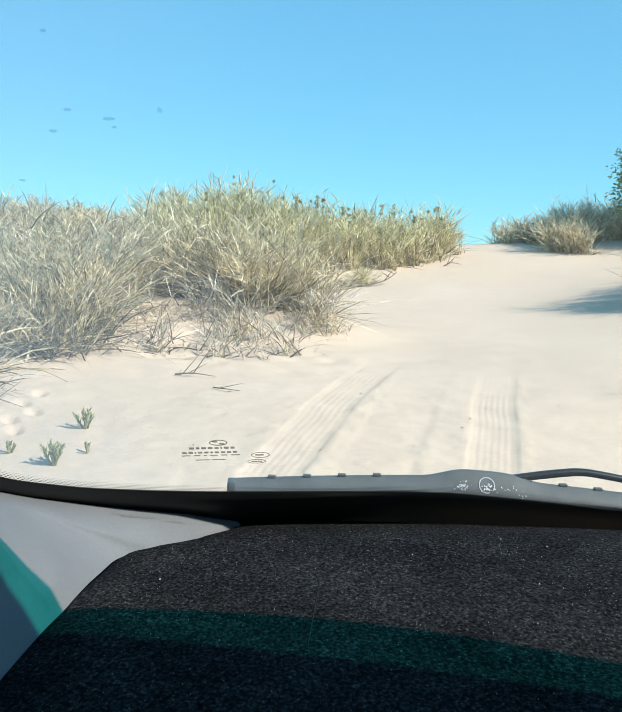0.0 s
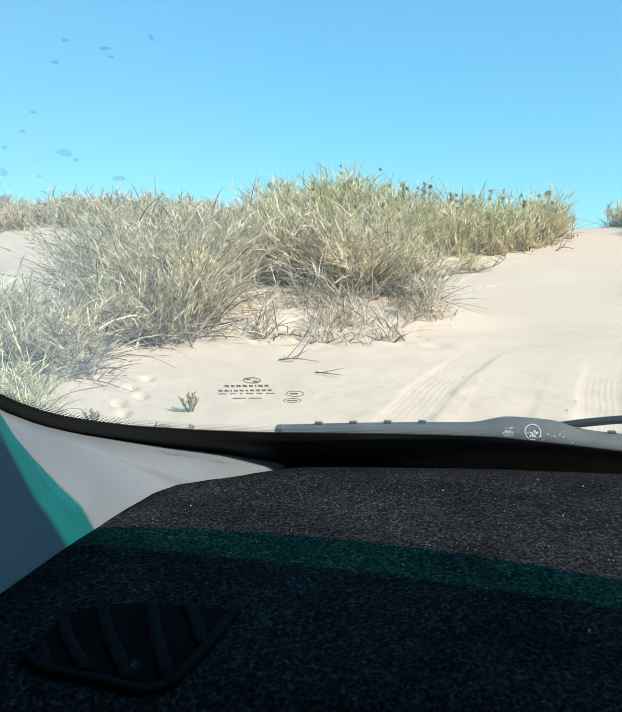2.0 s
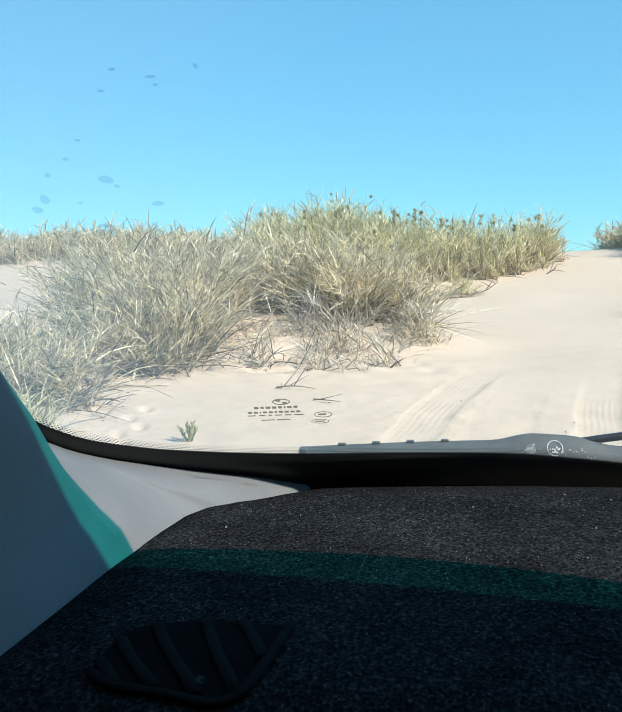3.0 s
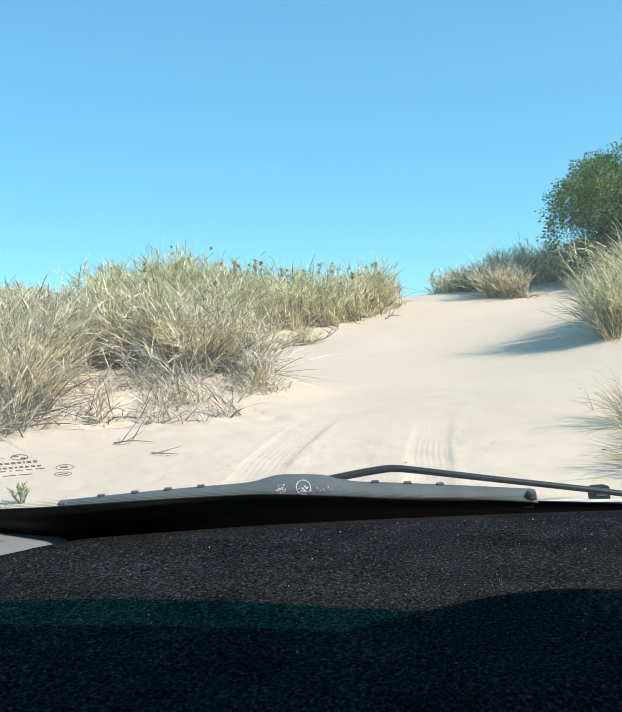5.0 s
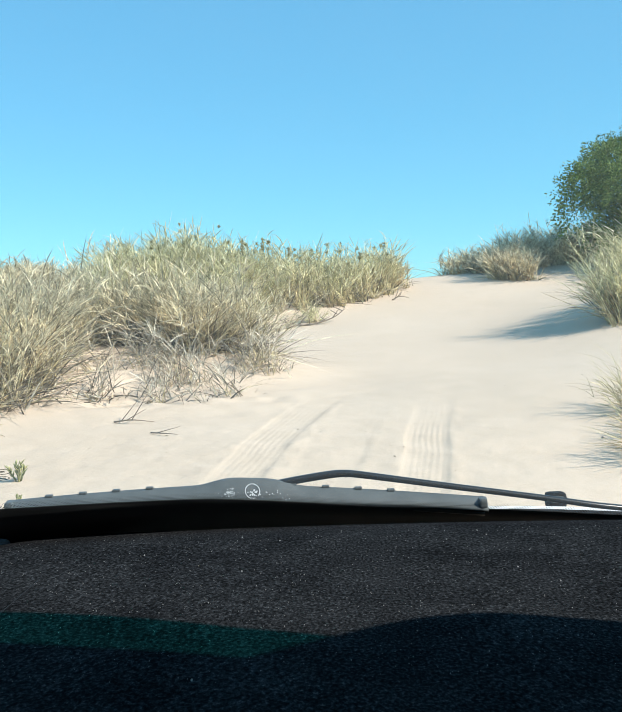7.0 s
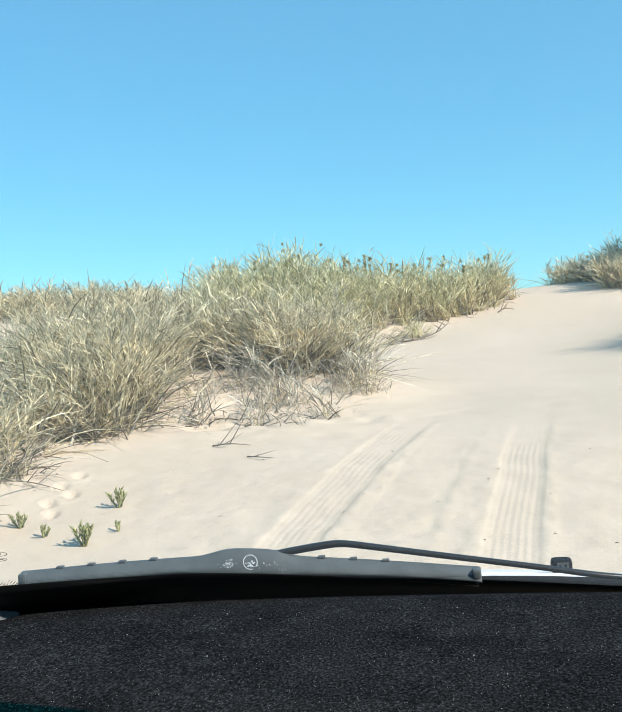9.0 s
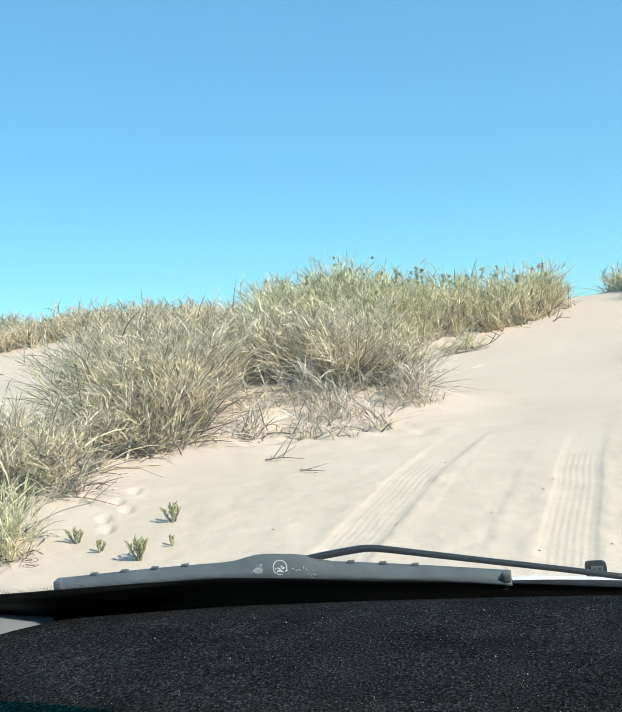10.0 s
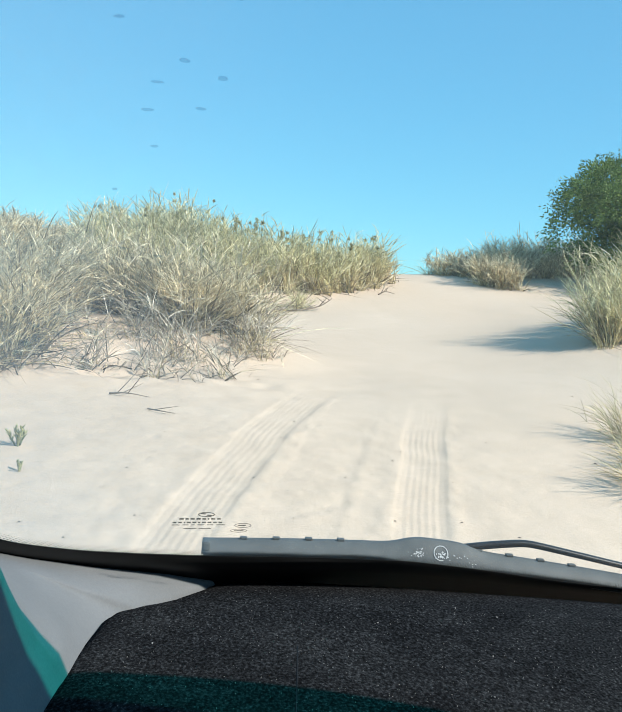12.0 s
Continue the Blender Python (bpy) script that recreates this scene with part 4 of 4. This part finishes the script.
carpart("pillar_trim", slab(trim_face, 60, 48, lambda u, v: (-0.012, 0.006, -0.004)), TRIM, None, "pale grey woven windscreen pillar trim")
carpart("pillar_trim", slab(lambda u, v: Vector((2 * MID + 0.035, 0, 0)) + Vector((-1, 1, 1)) * trim_face(u, v), 60, 48, lambda u, v: (0.012, 0.006, -0.004)), TRIM, None, "pale grey woven windscreen pillar trim")

# ------------------------------------------------ wiper
def blade_top(x):
    base = 1.1405 + 0.009 * (1 - abs((x - 0.17) / 0.3) ** 1.6) if x < 0.17 else 1.1495 - 0.027 * ((x - 0.17) / 0.318) ** 1.2
    return base


def blade_y(x):
    return 1.112 + 0.014 * (1 - ((x - 0.22) / 0.33) ** 2)


def loft(sections):
    """A closed skin through rings of points."""
    bm = bmesh.new()
    rings = [[bm.verts.new(p) for p in s] for s in sections]
    k = len(rings[0])
    for r, q in zip(rings, rings[1:]):
        for i in range(k):
            bm.faces.new((r[i], r[(i + 1) % k], q[(i + 1) % k], q[i])).smooth = True
    bm.faces.new(rings[0][::-1])
    bm.faces.new(rings[-1])
    bmesh.ops.recalc_face_normals(bm, faces=bm.faces)
    return bm


def blade_section(x):
    t, y = blade_top(x), blade_y(x)
    mid = math.exp(-((x - 0.198) / 0.052) ** 4)
    h = 0.015 + 0.006 * math.exp(-((x - 0.19) / 0.16) ** 2) + 0.015 * mid - 0.003 * math.exp(-((x - 0.105) / 0.045) ** 2)
    t += 0.008 * math.exp(-((x - 0.197) / 0.05) ** 4)
    return [Vector((x, y + 0.010, t - 0.001)), Vector((x, y + 0.004, t)), Vector((x, y - 0.002, t - 0.0015)), Vector((x, y - 0.012, t - h * 0.8)), Vector((x, y - 0.013, t - h)),
            Vector((x, y + 0.002, t - h - 0.001)), Vector((x, y + 0.012, t - h * 0.7))]


wiper = carpart("wiper", loft([blade_section(-0.098 + 0.586 * k / 70) for k in range(71)]), RUBBER, None, "grey rubber windscreen wiper blade with a worn printed badge")
carpart("wiper_lip", tube(bmesh.new(), [Vector((-0.096 + 0.58 * k / 30, blade_y(-0.096 + 0.58 * k / 30) - 0.006, blade_top(-0.096 + 0.58 * k / 30) - 0.019 - 0.004 * math.exp(-((k - 15) / 6) ** 2))) for k in range(31)],
        [0.0035] * 31, 6), BLACK_METAL, wiper, "black rubber wiping edge")
for k in range(9):
    x = -0.048 + 0.0405 * k + (0.095 if k > 3 else 0)
    carpart("clip", rounded_box(bmesh.new(), (0.009, 0.008, 0.0028), (x, blade_y(x) + 0.003, blade_top(x) + 0.0008), 0.0008), RUBBER, wiper)
for x in (-0.093, 0.482):
    carpart("end_cap", rounded_box(bmesh.new(), (0.010, 0.024, 0.0125), (x, blade_y(x) - 0.001, blade_top(x) - 0.0065), 0.003), RUBBER, wiper)


def badge_print():
    """A worn round badge and flecks of print on the blade's middle."""
    bm = bmesh.new()

    def spot(x, h, r):
        y, t = blade_y(x), blade_top(x) + 0.008 * math.exp(-((x - 0.197) / 0.05) ** 4)
        tall = 0.8 * (0.015 + 0.006 * math.exp(-((x - 0.19) / 0.16) ** 2) + 0.015 * math.exp(-((x - 0.198) / 0.052) ** 4)) - 0.0015
        f = h / tall
        r = r * 0.8
        disc(bm, Vector((x, y - 0.002 - 0.010 * f - 0.0007, t - 0.0015 - h + 0.0003)), Vector((r, 0, 0)), Vector((0, r * 0.36, r * 0.93)), 7)
    for k in range(60):
        a = k / 60 * math.tau
        if 0.1 < (k / 60) < 0.2:
            continue
        spot(0.2 + 0.0088 * math.cos(a), 0.0135 + 0.0084 * math.sin(a), 0.0009)
    for k in range(18):
        spot(0.2 + random.uniform(-0.003, 0.006), 0.0145 + random.uniform(-0.003, 0.004), random.uniform(0.0008, 0.0018))
    for k in range(26):
        spot(0.172 + random.gauss(0, 0.0032), 0.016 + random.gauss(0, 0.0026), random.uniform(0.0005, 0.0012))
    for k in range(40):
        spot(0.2 + random.uniform(-0.042, 0.046), 0.016 + random.gauss(0, 0.0026), random.uniform(0.0004, 0.0010))
    return bm


carpart("badge", badge_print(), PRINT, wiper, "worn white printed badge")
ARM = spline([(0.226, 1.132, 1.1460), (0.262, 1.135, 1.1510), (0.296, 1.137, 1.1548), (0.312, 1.138, 1.1555), (0.330, 1.138, 1.1538), (0.38, 1.138, 1.1455), (0.445, 1.138, 1.1345), (0.56, 1.138, 1.1155), (0.645, 1.139, 1.1005), (0.74, 1.160, 1.087), (0.84, 1.195, 1.080)], 54)
carpart("wiper_arm", tube(bmesh.new(), ARM, [0.0058 - 0.0012 * min(1, max(0, (k - 12) / 24)) for k in range(55)], 12, 0.85), BLACK_METAL, wiper, "slim black bent wiper arm")
bm = tube(bmesh.new(), [Vector((0.84, 1.195, 1.02)), Vector((0.84, 1.195, 1.090))], [0.02, 0.017], 16)
carpart("pivot", bm, BLACK_METAL, wiper, "black wiper pivot cap")

# ------------------------------------------------ bonnet and scuttle
def bonnet_z(x, y):
    s = y - 1.2
    return 1.096 - 0.225 * s - 0.022 * s * s - 0.13 * abs((x - MID) / 0.85) ** 2.6 + 0.005 * math.exp(-((abs(x - MID) - 0.42) / 0.08) ** 2)


def rear_y(x):
    """The bonnet's rear edge, which follows the foot of the glass."""
    return 1.202 - 0.20 * abs((x - MID) / 0.85) ** 2.4


def bonnet_face(u, v):
    x = MID - 0.85 + 1.70 * u
    y = rear_y(x) + (2.635 - 0.10 * abs(2 * u - 1) ** 2.4 - rear_y(x)) * v
    return (x, y, bonnet_z(x, 1.202 + 1.433 * v))


def scuttle_face(u, v):
    x = MID - 0.74 + 1.48 * u
    return (x, rear_y(x) + 0.004 - 0.043 * (1 - v), bonnet_z(x, 1.202) - 0.003 - 0.010 * (1 - v))


bonnet = carpart("bonnet", slab(bonnet_face, 40, 36, lambda u, v: (0, 0, -0.02)),
                 PAINT, None, "white painted bonnet")
for x in (0.602, 0.158):
    z = bonnet_z(x, 1.215)
    jet = carpart("washer_jet", rounded_box(bmesh.new(), (0.027, 0.022, 0.021), (x, 1.215, z + 0.008), 0.006), CABIN, bonnet, "small black washer jet")
    carpart("nozzle_plate", rounded_box(bmesh.new(), (0.015, 0.002, 0.009), (x, 1.204, z + 0.010), 0.0008), RUBBER, jet, "grey nozzle plate")
    for s in (-0.0035, 0.004):
        carpart("nozzle", rounded_box(bmesh.new(), (0.0025, 0.002, 0.004), (x + s, 1.2028, z + 0.010), 0.0006), FRIT, jet, "small dark nozzle")
carpart("scuttle", slab(scuttle_face, 48, 12, lambda u, v: (0, 0, -0.01)), CABIN, None, "black plastic scuttle below the glass")

# ------------------------------------------------ the shell that closes the cabin
carpart("roof", slab(lambda u, v: (MID - 0.74 + 1.48 * u, 0.325 - 0.30 * (u - 0.5) ** 2 * 2.2 - 2.26 * v, 1.785 + 0.04 * math.sin(v * math.pi) - 0.05 * abs(2 * u - 1) ** 3 - 0.17 * v * v), 24, 24, lambda u, v: (0, 0, -0.03)), PAINT, None, "white roof panel")
def visor_low(x):
    """Lower edge of the visor, with a rounded corner."""
    away = 1 - min(1.0, (x - 0.877) / 0.055)
    return 1.588 + 0.055 * (1 - math.sqrt(1 - away * away))


carpart("sun_visor", slab(lambda u, v: on_glass(0.877 + 0.218 * u, 1.755 + (visor_low(0.877 + 0.218 * u) - 1.755) * v, 0.012), 36, 6, lambda u, v: GLASS_N * 0.012), CABIN, None, "dark sun visor folded down against the windscreen")


def side_plate(sign):
    """A door side from sill to waist, with round wheel openings."""
    bm = bmesh.new()
    pts = [(-2.05, 0.55), (-2.02, 0.95), (-1.2, 1.03), (0.9, 1.0), (1.2, 0.95), (1.86, 0.82), (2.45, 0.68), (2.66, 0.60), (2.66, 0.42)]
    pts += [(1.86 + 0.40 * math.cos(a), 0.36 + 0.40 * math.sin(a)) for a in np.linspace(0.1, math.pi - 0.1, 14)]
    pts += [(1.4, 0.30), (-0.8, 0.30)]
    pts += [(-1.0 - 0.0 + 0.40 * math.cos(a) - 0.1, 0.36 + 0.40 * math.sin(a)) for a in np.linspace(0.1, math.pi - 0.1, 14)]
    pts += [(-1.7, 0.40)]
    bulge = lambda y: 0.86 - 0.12 * max(0, (y - 1.2) / 1.5) ** 2 - 0.10 * max(0, (-y - 0.9) / 1.1) ** 2
    outer = [bm.verts.new((MID + sign * bulge(y), y, z)) for y, z in pts]
    inner = [bm.verts.new((MID + sign * (bulge(y) - 0.07), y, z)) for y, z in pts]
    bm.faces.new(outer)
    bm.faces.new(inner[::-1])
    k = len(pts)
    for i in range(k):
        bm.faces.new((outer[i], inner[i], inner[(i + 1) % k], outer[(i + 1) % k]))
    bmesh.ops.recalc_face_normals(bm, faces=bm.faces)
    return bm


for sign in (-1, 1):
    carpart("body_side", side_plate(sign), PAINT, None, "white body side")
    carpart("door_lining", slab(lambda u, v: (MID + sign * (0.775 - 0.02 * math.sin(v * 3)), -1.5 + 2.4 * u, 0.36 + 0.66 * v), 8, 8, lambda u, v: (-sign * 0.02, 0, 0)), CABIN, None, "dark door lining")
    carpart("side_window", slab(lambda u, v: (MID + sign * (0.80 - 0.10 * v), -1.55 + (2.45 - 0.72 * v) * u, 1.03 + 0.67 * v), 8, 6, lambda u, v: (-sign * 0.004, 0, 0)), SIDE_GLASS, None, "tinted side window")
    for y0, lean in ((-0.45, 0.0), (-1.6, 0.25)):
        bm = tube(bmesh.new(), [Vector((MID + sign * 0.795, y0, 1.0)), Vector((MID + sign * 0.745, y0 + lean * 0.5, 1.35)), Vector((MID + sign * 0.69, y0 + lean, 1.70))], [0.05, 0.05, 0.045], 8, 0.5)
        carpart("pillar", bm, CABIN, None, "black door pillar")
carpart("cabin_floor", slab(lambda u, v: (MID - 0.79 + 1.58 * u, -1.95 + 3.0 * v, 0.34), 6, 8, lambda u, v: (0, 0, -0.04)), CABIN, None, "dark cabin floor")
carpart("bulkhead", slab(lambda u, v: (MID - 0.78 + 1.56 * u, 1.16 - 0.06 * v, 0.34 + 0.68 * v), 6, 6, lambda u, v: (0, 0.02, 0)), CABIN, None, "dark bulkhead")
carpart("tailgate", slab(lambda u, v: (MID - 0.76 + 1.52 * u, -2.02 + 0.14 * v * v, 0.45 + 1.17 * v), 12, 12, lambda u, v: (0, 0.03, 0)), PAINT, None, "white tailgate")
carpart("front_bumper", slab(lambda u, v: (MID - 0.78 + 1.56 * u, 2.70 - 0.16 * abs(2 * u - 1) ** 3 - 0.08 * v * v, 0.28 + 0.42 * v), 24, 12, lambda u, v: (0, -0.04, 0)), PAINT, None, "white front bumper")


def wheel(x, y, sign):
    z = 0.355
    bm = bmesh.new()
    prof = [(0.225, -0.10), (0.30, -0.115), (0.345, -0.10), (0.358, -0.06), (0.360, 0.0), (0.358, 0.06), (0.345, 0.10), (0.30, 0.115), (0.225, 0.10)]
    rings = []
    for k in range(36):
        a = k / 36 * math.tau
        rings.append([bm.verts.new((x + w, y + r * math.cos(a), z + r * math.sin(a))) for r, w in prof])
    for k in range(36):
        r, q = rings[k], rings[(k + 1) % 36]
        for i in range(len(prof)):
            bm.faces.new((r[i], r[(i + 1) % len(prof)], q[(i + 1) % len(prof)], q[i])).smooth = True
    bmesh.ops.recalc_face_normals(bm, faces=bm.faces)
    tyre = carpart("wheel", bm, TYRE, None, "black tyre on a silver alloy rim")
    bm = bmesh.new()
    for k in range(5):
        a = k / 5 * math.tau
        tube(bm, [Vector((x + sign * 0.08, y + 0.03 * math.cos(a), z + 0.03 * math.sin(a))), Vector((x + sign * 0.085, y + 0.225 * math.cos(a), z + 0.225 * math.sin(a)))], [0.03, 0.024], 6, 0.6)
    tube(bm, [Vector((x - 0.04, y, z)), Vector((x + sign * 0.095, y, z))], [0.05, 0.035], 12)
    carpart("rim", bm, RIM, tyre, "silver five-spoke rim")


for sign in (-1, 1):
    for y in (1.86, -1.10):
        wheel(MID + sign * 0.735, y, sign)
